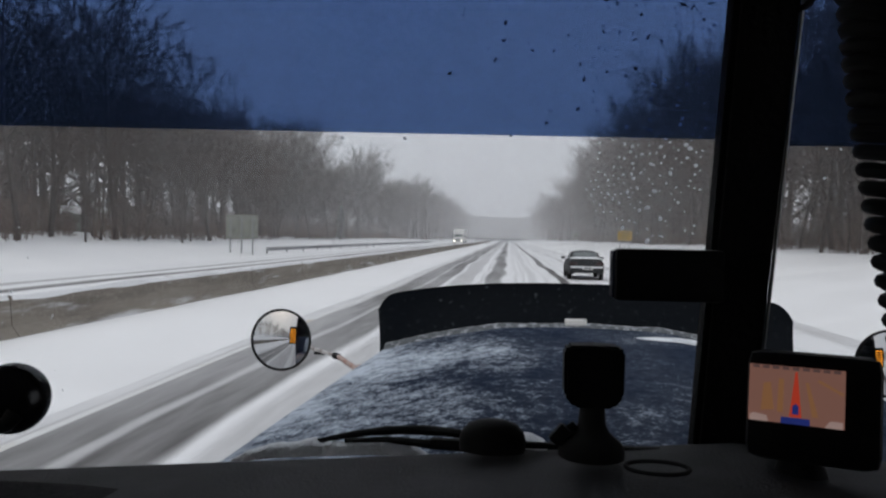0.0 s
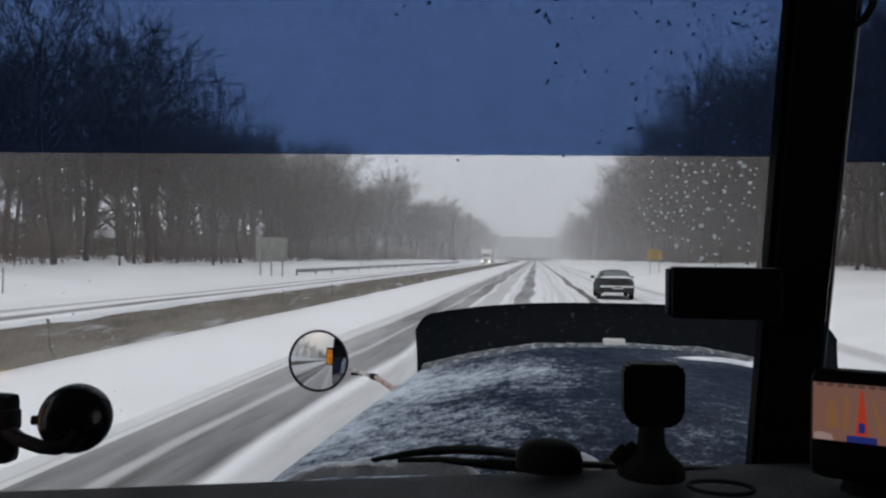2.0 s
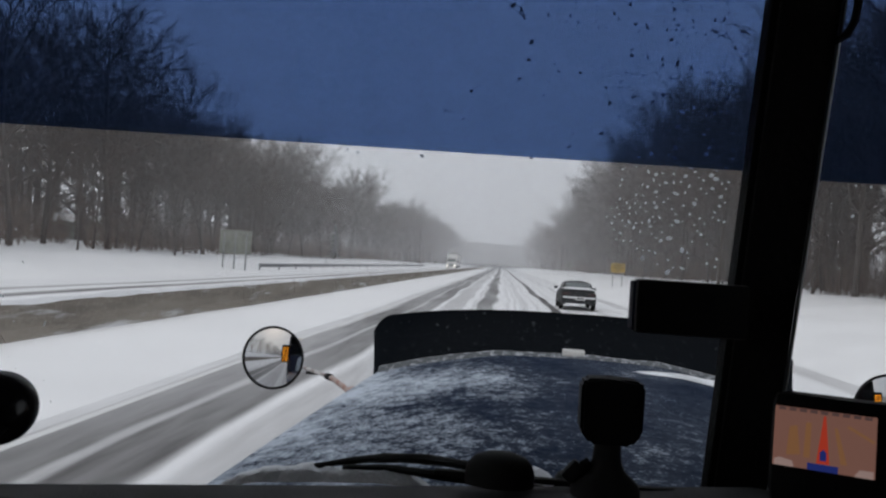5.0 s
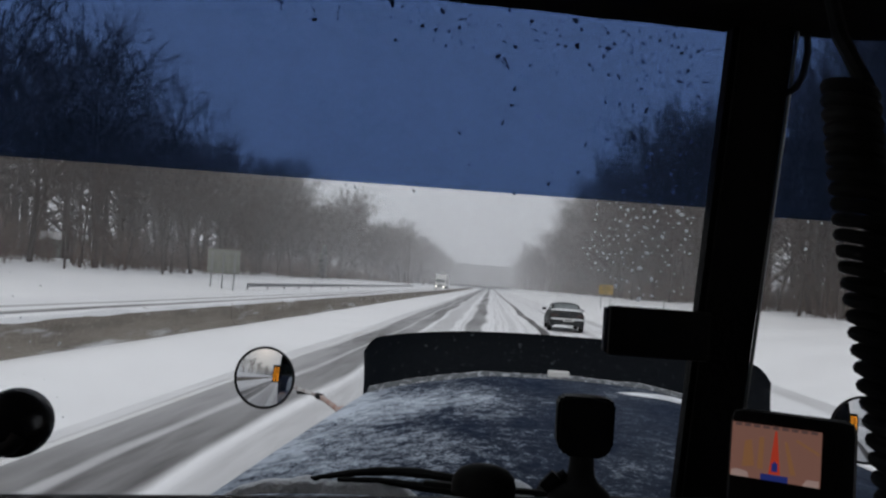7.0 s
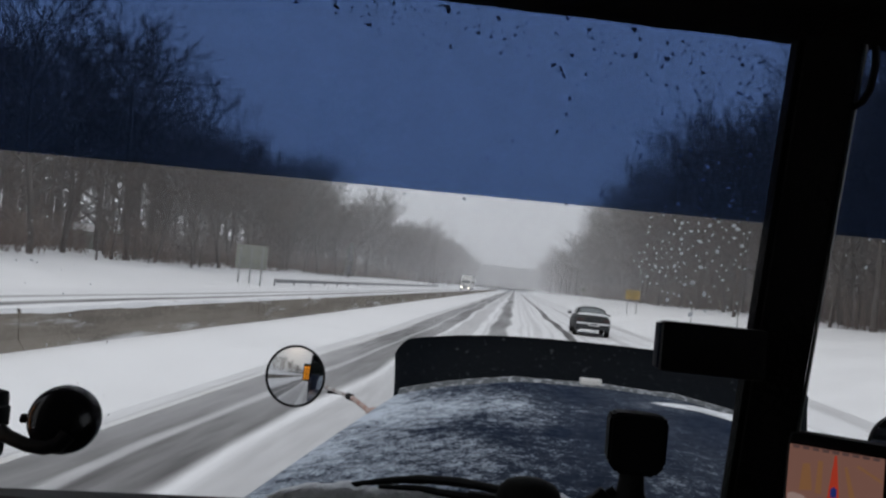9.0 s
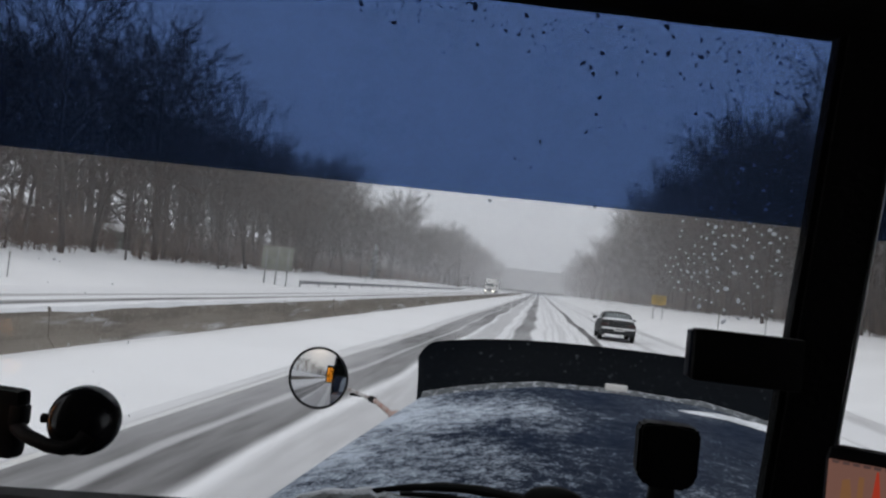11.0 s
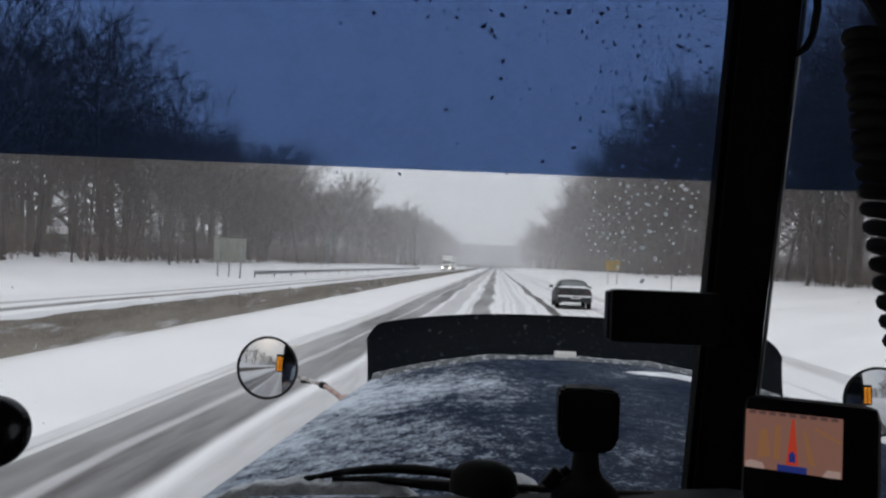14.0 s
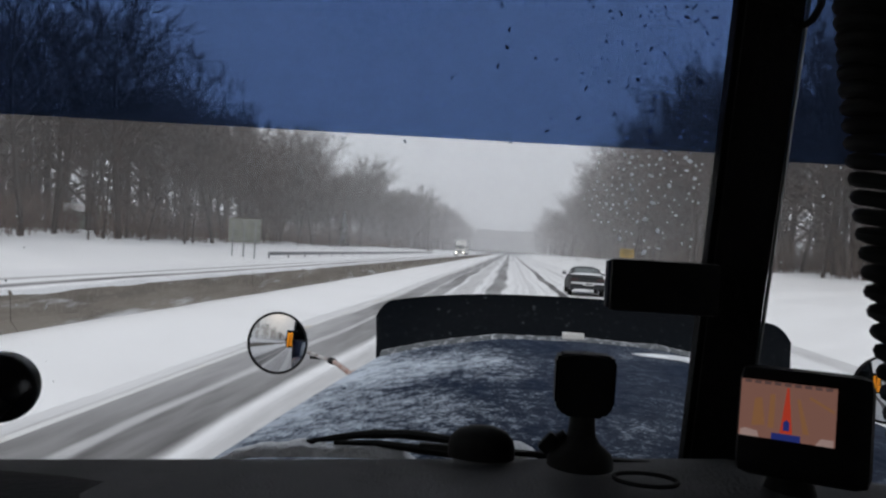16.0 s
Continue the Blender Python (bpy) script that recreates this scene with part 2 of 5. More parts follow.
ROAD = road_surface("snowy_asphalt", [(-4.75, 0.35, 0.22), (-4.15, 0.42, 0.70), (-3.35, 0.34, 0.76), (-2.75, 0.07, 0.26), (-3.76, 0.16, 0.42), (-2.40, 0.42, 0.34), (-1.95, 0.06, 0.36), (-1.45, 0.07, 0.24), (-0.85, 0.42, 0.76), (0.2, 0.06, 0.22), (0.55, 0.05, 0.2),
                                      (0.95, 0.18, 0.20), (1.5, 0.06, 0.2), (2.25, 0.20, 0.85), (2.9, 0.06, 0.2), (3.6, 0.05, 0.22), (4.4, 0.20, 0.30), (5.3, 0.06, 0.2), (6.7, 0.40, 0.25)], 0.26)
OPP_ROAD = road_surface("snowy_far_lanes", [(-11.4, 0.45, 0.75), (-13.2, 0.55, 0.9), (-15.4, 0.40, 0.7), (-17.2, 0.35, 0.5)], 0.35)
CONCRETE = mat("weathered_concrete", (0.30, 0.27, 0.235), 0.9, second=(0.23, 0.205, 0.18), scale=0.9, cover=0.6, bump=0.5, bump_scale=25)
BARRIER = barrier_concrete("slushy_barrier_concrete")
BARK = mat("wet_bark", (0.085, 0.071, 0.065), 0.9, second=(0.135, 0.122, 0.118), scale=6.0, cover=0.4, bump=0.8, bump_scale=30)
TWIG = mat("dark_twigs", (0.110, 0.087, 0.080), 0.9, vary=0.3, scale=1.0)
BRUSH = mat("dry_brush", (0.200, 0.155, 0.136), 0.95, vary=0.4, scale=0.6)
FARWOOD = mat("distant_woods", (0.09, 0.085, 0.08), 1.0, second=(0.16, 0.155, 0.155), scale=0.05, cover=0.6)
NEEDLES = mat("spruce_needles", (0.030, 0.045, 0.032), 0.9, second=(0.75, 0.78, 0.8), scale=1.6, cover=0.25)
BLACK = mat("black_plastic", (0.007, 0.007, 0.008), 0.65, vary=0.3, scale=30, bump=0.08, bump_scale=300, spec=0.12)
GLOSSY = mat("glossy_black_plastic", (0.006, 0.006, 0.007), 0.18, vary=0.3, scale=30, bump=0.03, bump_scale=60, spec=0.4)
RUBBER = mat("black_rubber", (0.012, 0.012, 0.012), 0.85, vary=0.3, scale=20, spec=0.2)
DASH = mat("dashboard_vinyl", (0.058, 0.059, 0.063), 0.8, vary=0.25, scale=7, bump=0.35, bump_scale=250, spec=0.2)
TRIM = mat("cab_trim", (0.006, 0.006, 0.007), 0.85, vary=0.3, scale=6, bump=0.2, bump_scale=120, spec=0.15)
HOOD = frosted_paint("frosted_blue_paint")
BLUE = mat("truck_blue_paint", (0.012, 0.022, 0.060), 0.35, vary=0.3, scale=3, bump=0.05)
NAVY = mat("dark_blue_plastic", (0.004, 0.007, 0.020), 0.7, vary=0.3, scale=20, spec=0.2)
SMOKE = mat("smoked_acrylic", (0.0035, 0.0050, 0.0075), 0.6, second=(0.07, 0.08, 0.09), scale=55.0, cover=-0.06, bump=0.2, bump_scale=18, spec=0.05)
CHROME = mat("brushed_steel", (0.55, 0.56, 0.58), 0.3, metal=1.0, vary=0.2, scale=12)
MIRROR = mat("mirror_glass", (0.52, 0.53, 0.55), 0.03, metal=1.0)
PALE_ARM = mat("iced_arm", (0.50, 0.49, 0.49), 0.6, second=(0.26, 0.22, 0.21), scale=45.0, cover=0.45)
RUST = mat("painted_arm", (0.40, 0.31, 0.28), 0.6, second=(0.30, 0.12, 0.08), scale=60.0, cover=0.3)
AMBER = mat("amber_lamp", (0.8, 0.25, 0.02), 0.4, emit=(1.0, 0.34, 0.02), power=3.0)
GLASS = clear_glass("windshield_glass", (0.97, 0.98, 0.98), 1.18)
TINT = clear_glass("blue_sun_strip", (0.294, 0.386, 0.566), 1.0)
FLAKE = flake_mat("stuck_snow_flakes", 1.0, (0.84, 0.85, 0.87))
# Fleck material again, its tone darkened to look backlit against the sky.
DROP = flake_mat("backlit_dark_drops", 0.6, (0.32, 0.37, 0.46))
WHITE = mat("white_paint", (0.78, 0.78, 0.77), 0.45, vary=0.12, scale=2)
GREY_PANEL = mat("sign_back_metal", (0.24, 0.25, 0.22), 0.6, vary=0.2, scale=2, bump=0.1)
GALV = mat("galvanised_steel", (0.30, 0.31, 0.32), 0.5, metal=0.6, vary=0.25, scale=8)
YELLOW = mat("yellow_sign_sheet", (0.42, 0.28, 0.06), 0.5, vary=0.12, scale=3)
YLINE = mat("worn_yellow_line", (0.52, 0.46, 0.36), 0.8, second=(0.74, 0.74, 0.74), scale=0.5, cover=1.05)
GREEN = mat("green_sign_sheet", (0.01, 0.22, 0.12), 0.5, vary=0.12, scale=2)
CARPAINT = mat("dark_grey_car_paint", (0.018, 0.021, 0.024), 0.55, vary=0.3, scale=3, spec=0.3)
CARGLASS = mat("car_window", (0.15, 0.17, 0.175), 0.12, vary=0.2, scale=2)
REDLAMP = mat("red_tail_lamp", (0.030, 0.010, 0.011), 0.4)
PLATE = mat("plate_white", (0.62, 0.63, 0.64), 0.5, vary=0.1, scale=20)
HEAD = mat("lit_headlamp", (0.9, 0.9, 0.85), 0.3, emit=(1.0, 0.93, 0.78), power=5.0)
SCREEN_BG = mat("map_ground", (0.05, 0.03, 0.03), 0.3, emit=(0.61, 0.30, 0.23), power=0.22)
SCREEN_ROAD = mat("map_street", (0.05, 0.04, 0.02), 0.3, emit=(0.62, 0.29, 0.13), power=0.25)
SCREEN_RED = mat("map_route", (0.05, 0.01, 0.01), 0.3, emit=(0.80, 0.08, 0.04), power=0.34)
SCREEN_BLUE = mat("map_bar", (0.01, 0.01, 0.05), 0.3, emit=(0.03, 0.05, 0.28), power=0.36)
SCREEN_DARK = mat("map_text", (0.02, 0.02, 0.02), 0.3, emit=(0.10, 0.06, 0.06), power=0.5)
SCREEN_PALE = mat("map_button", (0.05, 0.05, 0.05), 0.3, emit=(0.60, 0.42, 0.38), power=0.36)


# ---- mesh helpers ----
def box(bm, c, s, bev=0.0, rot=None):
    m = Matrix.Translation(c) @ (rot or Matrix()) @ Matrix.Diagonal((*s, 1))
    made = bmesh.ops.create_cube(bm, size=1, matrix=m)["verts"]
    if bev:
        edges = list({e for v in made for e in v.link_edges})
        bmesh.ops.bevel(bm, geom=edges, offset=bev, segments=2, affect="EDGES", profile=0.6)
    return bm


def rod(bm, a, b, r0, r1=None, n=10, caps=True):
    a, b = Vector(a), Vector(b)
    d = b - a
    m = Matrix.Translation((a + b) / 2) @ d.to_track_quat("Z", "Y").to_matrix().to_4x4()
    bmesh.ops.create_cone(bm, cap_ends=caps, segments=n, radius1=r0, radius2=r0 if r1 is None else r1, depth=d.length, matrix=m)
    return bm


def pipe(bm, pts, r, n=8):
    """A round bar along a line of points, r a number or one for each point."""
    pts = [Vector(p) for p in pts]
    rings = []
    for i, p in enumerate(pts):
        d = (pts[min(i + 1, len(pts) - 1)] - pts[max(i - 1, 0)]).normalized()
        side = d.cross(Vector((0.13, 0.2, 1))).normalized()
        up = side.cross(d)
        rr = r[i] if isinstance(r, (list, tuple)) else r
        rings.append([bm.verts.new(p + rr * (math.cos(a) * side + math.sin(a) * up)) for a in (2 * math.pi * k / n for k in range(n))])
    for a, b in zip(rings, rings[1:]):
        for k in range(n):
            bm.faces.new((a[k], a[(k + 1) % n], b[(k + 1) % n], b[k]))
    bm.faces.new(list(reversed(rings[0])))
    bm.faces.new(rings[-1])
    return bm


def lathe(bm, profile, m, n=32):
    """A turned shape: (radius, height) from one end to the other, about the z axis of m."""
    rings = []
    for r, h in profile:
        rings.append([bm.verts.new(m @ Vector((max(r, 1e-5) * math.cos(a), max(r, 1e-5) * math.sin(a), h))) for a in (2 * math.pi * k / n for k in range(n))])
    for a, b in zip(rings, rings[1:]):
        for k in range(n):
            bm.faces.new((a[k], a[(k + 1) % n], b[(k + 1) % n], b[k]))
    bm.faces.new(list(reversed(rings[0])))
    bm.faces.new(rings[-1])
    return bm


def prism(bm, outline, a, b, axis="x"):
    """An outline of (u, v) drawn out from a to b along an axis; u, v run along the other two in order."""
    def at(u, v, w):
        return {"x": (w, u, v), "y": (u, w, v), "z": (u, v, w)}[axis]
    lo, hi = ([bm.verts.new(at(u, v, w)) for u, v in outline] for w in (a, b))
    k = len(outline)
    for i in range(k):
        bm.faces.new((lo[i], lo[(i + 1) % k], hi[(i + 1) % k], hi[i]))
    bm.faces.new(list(reversed(lo)))
    bm.faces.new(hi)
    return bm


def skin(bm, rows):
    """A sheet over rows of points."""
    grid = [[bm.verts.new(p) for p in row] for row in rows]
    for a, b in zip(grid, grid[1:]):
        for i in range(len(a) - 1):
            bm.faces.new((a[i], a[i + 1], b[i + 1], b[i]))
    return bm


def thicken(bm, t):
    bmesh.ops.recalc_face_normals(bm, faces=bm.faces)
    bmesh.ops.solidify(bm, geom=bm.faces[:], thickness=t)
    return bm


def mesh_of(name, bm, material, smooth=True):
    bmesh.ops.recalc_face_normals(bm, faces=bm.faces)
    me = bpy.data.meshes.new(name)
    bm.to_mesh(me)
    bm.free()
    me.materials.append(material)
    if smooth:
        me.shade_smooth()
        me.set_sharp_from_angle(angle=radians(38))
    return me


def part(name, bm, material, parent, label="", smooth=True):
    ob = new(name, mesh_of(name, bm, material, smooth))
    ob.parent = parent
    if label:
        ob["label"] = label
    return ob


def solid(name, bm, material, label, category, group="", kind="", smooth=True):
    return tagged(new(name, mesh_of(name, bm, material, smooth)), label, category, group, kind)


def base(name, label, category, group="", at=None):
    return_ob = tagged(new(name), label, category, group)
    if at is not None:
        return_ob.matrix_basis = at
    return return_ob


def B():
    return bmesh.new()


def mesh_arrays(name, verts, faces, material):
    me = bpy.data.meshes.new(name)
    me.from_pydata(verts, [], faces)
    me.materials.append(material)
    me.update()
    return me


# ---- ground, roads, median ----
PROFILE = [(-1500, 5), (-400, 3), (-120, 2.2), (-60, 1.7), (-40, 1.3), (-33, 1.05), (-28, 0.75), (-24, 0.35), (-21.5, 0.10), (-20, 0.0), (-9.6, 0.0), (-9.0, 0.05),
           (-8.0, 0.16), (-6.8, 0.10), (-5.5, 0.05), (-4.95, -0.03), (7.0, -0.03), (7.6, 0.12), (9.0, 0.42), (13, 0.90), (17, 1.25), (20, 1.45), (24, 1.6), (28, 1.7), (45, 2.0), (120, 2.8), (400, 4), (1500, 5)]


def rise(x, y):
    z = float(np.interp(x, [p[0] for p in PROFILE], [p[1] for p in PROFILE]))
    off_road = not (-20.5 < x < -9.0 or -5.0 < x < 7.2)
    if off_road:
        near = min(1.0, min(abs(x + 20.5), abs(x + 9.0), abs(x + 5.0), abs(x - 7.2)) / 4)
        z += near * (0.22 * noise.noise((x * 0.05, y * 0.03, 3)) + 0.10 * noise.noise((x * 0.3, y * 0.2, 7)))
    far = max(0.0, y - 700)
    if far:
        z += min(1.0, far / 700) * (42 + 14 * noise.noise((x * 0.002, 5, 1)))
    return z


def ground():
    xs = sorted({*np.linspace(-46, 46, 116).round(2).tolist(), *np.linspace(-300, 300, 41).round(1).tolist(), -1500, -900, -600, -450, 450, 600, 900, 1500})
    ys = sorted({*np.linspace(-60, 120, 121).round(2).tolist(), *np.linspace(-330, 600, 94).round(1).tolist(), -1500, -900, -600, 700, 800, 900, 1050, 1200, 1500, 2200, 3000})
    bm = B()
    skin(bm, [[(x, y, rise(x, y)) for x in xs] for y in ys])
    return solid("ground", bm, SNOW, "snow-covered verges and banks beside the highway", "ground", kind="structure")


def strip(x0, x1, z, y0=-330, y1=690, nx=8, ny=170):
    bm = B()
    skin(bm, [[(x0 + (x1 - x0) * i / nx, y0 + (y1 - y0) * j / ny, z) for i in range(nx + 1)] for j in range(ny + 1)])
    return bm


ground()
solid("road", strip(-5.1, 7.15, 0.0), ROAD, "asphalt lanes under packed snow with dark wheel tracks", "road", kind="structure")
solid("far_road", strip(-20.3, -9.1, 0.03), OPP_ROAD, "oncoming lanes under rutted snow beyond the barrier", "road", kind="structure")
solid("lane_marking", strip(-4.72, -4.60, 0.005, -60, 200, 1, 60), YLINE, "worn yellow edge line half under snow", "road marking", kind="structure")


def median_barrier():
    thing = base("median_barrier", "concrete median barrier with a cap of snow", "barrier")
    outline = [(-0.30, 0.0), (0.30, 0.0), (0.30, 0.08), (0.13, 0.30), (0.085, 0.78), (-0.085, 0.78), (-0.13, 0.30), (-0.30, 0.08)]
    piece = mesh_of("segment", prism(B(), outline, 0.005, 5.99, "y"), BARRIER, False)
    caps = []
    for v in range(3):
        bm, rows, k = B(), [], 60
        for j in range(k):
            y = 0.02 + 5.94 * j / (k - 1)
            w = 0.10 + 0.03 * noise.noise((y * 0.9, v * 7.1, 0))
            h = 0.05 + 0.035 * noise.noise((y * 0.7, v * 3.3, 5))
            drop = 0.035 + 0.07 * max(0, noise.noise((y * 0.55, v * 9.1, 2)) + 0.1) + 0.012 * noise.noise((y * 4.0, v * 2.1, 8))
            rows.append([(w + 0.02, y, 0.775 - drop), (w, y, 0.78), (0.07, y, 0.78 + h), (0, y, 0.785 + h * 1.15), (-0.07, y, 0.78 + h), (-w, y, 0.78), (-w - 0.01, y, 0.775 - drop * 0.4)])
        skin(bm, rows)
        caps.append(mesh_of("snow_cap", bm, SNOW))
    for i in range(-40, 60):
        seg = new("segment", piece)
        seg.parent = thing
        seg.location = (-8.65 + 0.01 * (i % 3), i * 6.0, 0.0)
        cap = new("snow_cap", caps[i % 3])
        cap.parent = seg


median_barrier()

# ---- snowy haze: white sheets added across the road to pale the distance ----
for i, (y, thick) in enumerate([(36, 0.045), (66, 0.065), (105, 0.085), (155, 0.11), (220, 0.13), (290, 0.15), (370, 0.17), (460, 0.19), (560, 0.20), (670, 0.22)]):
    bm = B()
    skin(bm, [[(-900, y, -1), (900, y, -1)], [(-900, y, 260), (900, y, 260)]])
    solid("snow_haze", bm, haze_sheet_mat("haze_sheet_%s" % "abcdefghij"[i], thick, i), "thin see-through white sheet standing in for snowy haze", "haze", kind="stuff", smooth=False)


# ---- the truck ----
truck = base("truck", "dark blue truck with snow on its hood", "truck")


def hood_z(x, y):
    """Height of the hood's skin: crowned across, falling a little to the nose."""
    s = min(1.0, abs(x) / 0.80)
    crown = 1.655 - 0.012 * (y - 1.0) - 0.115 * s ** 2.2
    ridge = 0.005 * math.exp(-((abs(x) - 0.30) / 0.09) ** 2)
    return crown + ridge


def hood():
    bm, rows = B(), []
    for j in range(37):
        y = 1.04 + (2.86 - 1.04) * j / 36
        half = 0.80 - 0.055 * ((y - 1.04) / 1.8) ** 1.5
        nose = max(0.0, (y - 2.72) / 0.14)
        row = [(-half - 0.10, y, 0.95), (-half - 0.065, y, 1.30)]
        for i in range(33):
            x = -half + 2 * half * i / 32
            row.append((x, y, hood_z(x * 0.80 / half, y) - 0.06 * nose ** 2 - (0.03 if i in (0, 32) else 0)))
        row += [(half + 0.065, y, 1.30), (half + 0.10, y, 0.95)]
        rows.append(row)
    skin(bm, rows)
    thicken(bm, 0.012)
    return part("hood", bm, HOOD, truck, "dark blue hood patched with frozen snow")


def bug_deflector():
    """A smoked shield that wraps round the nose and stands up above the hood."""
    bm, rows = B(), []
    for i in range(121):
        u = -1 + 2 * i / 120
        x = 0.008 + 0.752 * u
        y = 2.955 - 0.14 * abs(u) ** 5
        top = 1.775 - 0.055 * abs(u) ** 2.5 - 0.052 * max(0, (abs(u) - 0.92) / 0.08) ** 2.6
        low = 1.605 - 0.095 * abs(u) ** 3
        rows.append([(x * (1 - 0.035 * k * abs(u) ** 6), y - 0.10 * k ** 1.5, top + (low - top) * k) for k in (0, 0.15, 0.35, 0.6, 0.8, 1.0)])
    skin(bm, rows)
    thicken(bm, 0.008)
    shield = part("bug_deflector", bm, SMOKE, truck, "smoked bug deflector flecked with snow")
    bm, rows = B(), []
    for i in range(60):
        u = -0.94 + 1.88 * i / 59
        x = 0.008 + 0.752 * u
        y = 2.80 - 0.10 * abs(u) ** 5
        zz = hood_z(x, 2.72) - 0.007
        h = 0.013 + 0.004 * noise.noise((x * 9, 1, 0)) + 0.003 * noise.noise((x * 27, 2, 0))
        w = 0.048 + 0.03 * noise.noise((x * 7, 5, 0))
        rows.append([(x, y - w, zz - 0.004), (x, y - w * 0.5, zz + h * 0.8), (x, y, zz + h), (x, y + w * 0.6, zz + h * 0.7), (x, y + w, zz - 0.004)])
    skin(bm, rows)
    part("snow_ridge", bm, RIME, shield, "line of gritty grey ice behind the shield")
    # The badge is white all over in place of bright reflections on metal.
    bm = box(B(), (-0.013, 2.785, 1.646), (0.078, 0.022, 0.024), 0.004)
    part("hood_ornament", bm, WHITE, truck, "small metal hood badge, coloured white for its shine")


def hood_snow():
    """Loose drifts that lie on the hood."""
    for cx, cy, lx, ly, s in ((0.34, 2.49, 0.24, 0.075, 1),):
        bm, rows = B(), []
        for j in range(15):
            row = []
            for i in range(21):
                u, v = -1 + i / 10, -1 + j / 7
                d = math.hypot(u, v) + 0.35 * noise.noise((u * 1.7 + s * 9, v * 1.7, s))
                x, y = cx + lx * u + 0.03 * v, cy + ly * v
                h = max(0.0, 1 - d) ** 0.7 * 0.012 * (1 + 0.6 * noise.noise((u * 5, v * 5, s))) - 0.004
                row.append((x, y, hood_z(x, y) + h))
            rows.append(row)
        skin(bm, rows)
        part("hood_drift", bm, SNOW_CLUMP, truck, "thin drift of snow on the hood")


def hood_mirror(side):
    c = Vector((-1.156, 2.955, 1.523)) if side < 0 else Vector((1.118, 2.86, 1.522))
    aim = Vector((-0.30, 0.0, 1.95)) - c
    back = Vector((side * 0.95, -3.0, -0.15))
    normal = (aim.normalized() + back.normalized()).normalized()
    m = Matrix.Translation(c) @ normal.to_track_quat("Z", "Y").to_matrix().to_4x4()
    bm = B()
    lathe(bm, [(0.0, -0.055), (0.05, -0.052), (0.10, -0.03), (0.121, -0.006), (0.124, 0.004), (0.122, 0.010), (0.116, 0.011), (0.114, 0.004), (0.0, 0.003)], m, 48)
    head = part("hood_mirror", bm, BLACK, truck, "round convex hood mirror in a black rim")
    bm = B()
    rr, k = 0.50, []
    for i in range(13):
        r = 0.115 * i / 12
        k.append((r, 0.006 + math.sqrt(rr * rr - r * r) - math.sqrt(rr * rr - 0.115 ** 2)))
    lathe(bm, list(reversed(k)), m, 48)
    part("mirror_glass", bm, MIRROR, head, "bulging mirror glass")
    foot = Vector((side * 0.752, 2.58, 1.50))
    a = c + Vector((-side * 0.112, 0.02, -0.03))
    part("mirror_arm", rod(B(), a, a.lerp(foot, 0.60), 0.0075, 0.0075), PALE_ARM, head, "pale grey tube flecked with ice")
    bm = rod(B(), a.lerp(foot, 0.50), a.lerp(foot, 0.57), 0.0125, 0.0125)
    box(bm, a.lerp(foot, 0.22) + Vector((0, 0, -0.009)), (0.05, 0.014, 0.010), 0.003)
    part("clamp", bm, RUBBER, head, "black clamp on the arm")
    bm = rod(B(), a.lerp(foot, 0.58), foot + Vector((0, 0, -0.03)), 0.009, 0.010)
    box(bm, foot + Vector((0, 0, -0.015)), (0.06, 0.09, 0.02), 0.006)
    part("arm_foot", bm, RUST, head, "rusty foot of the arm")


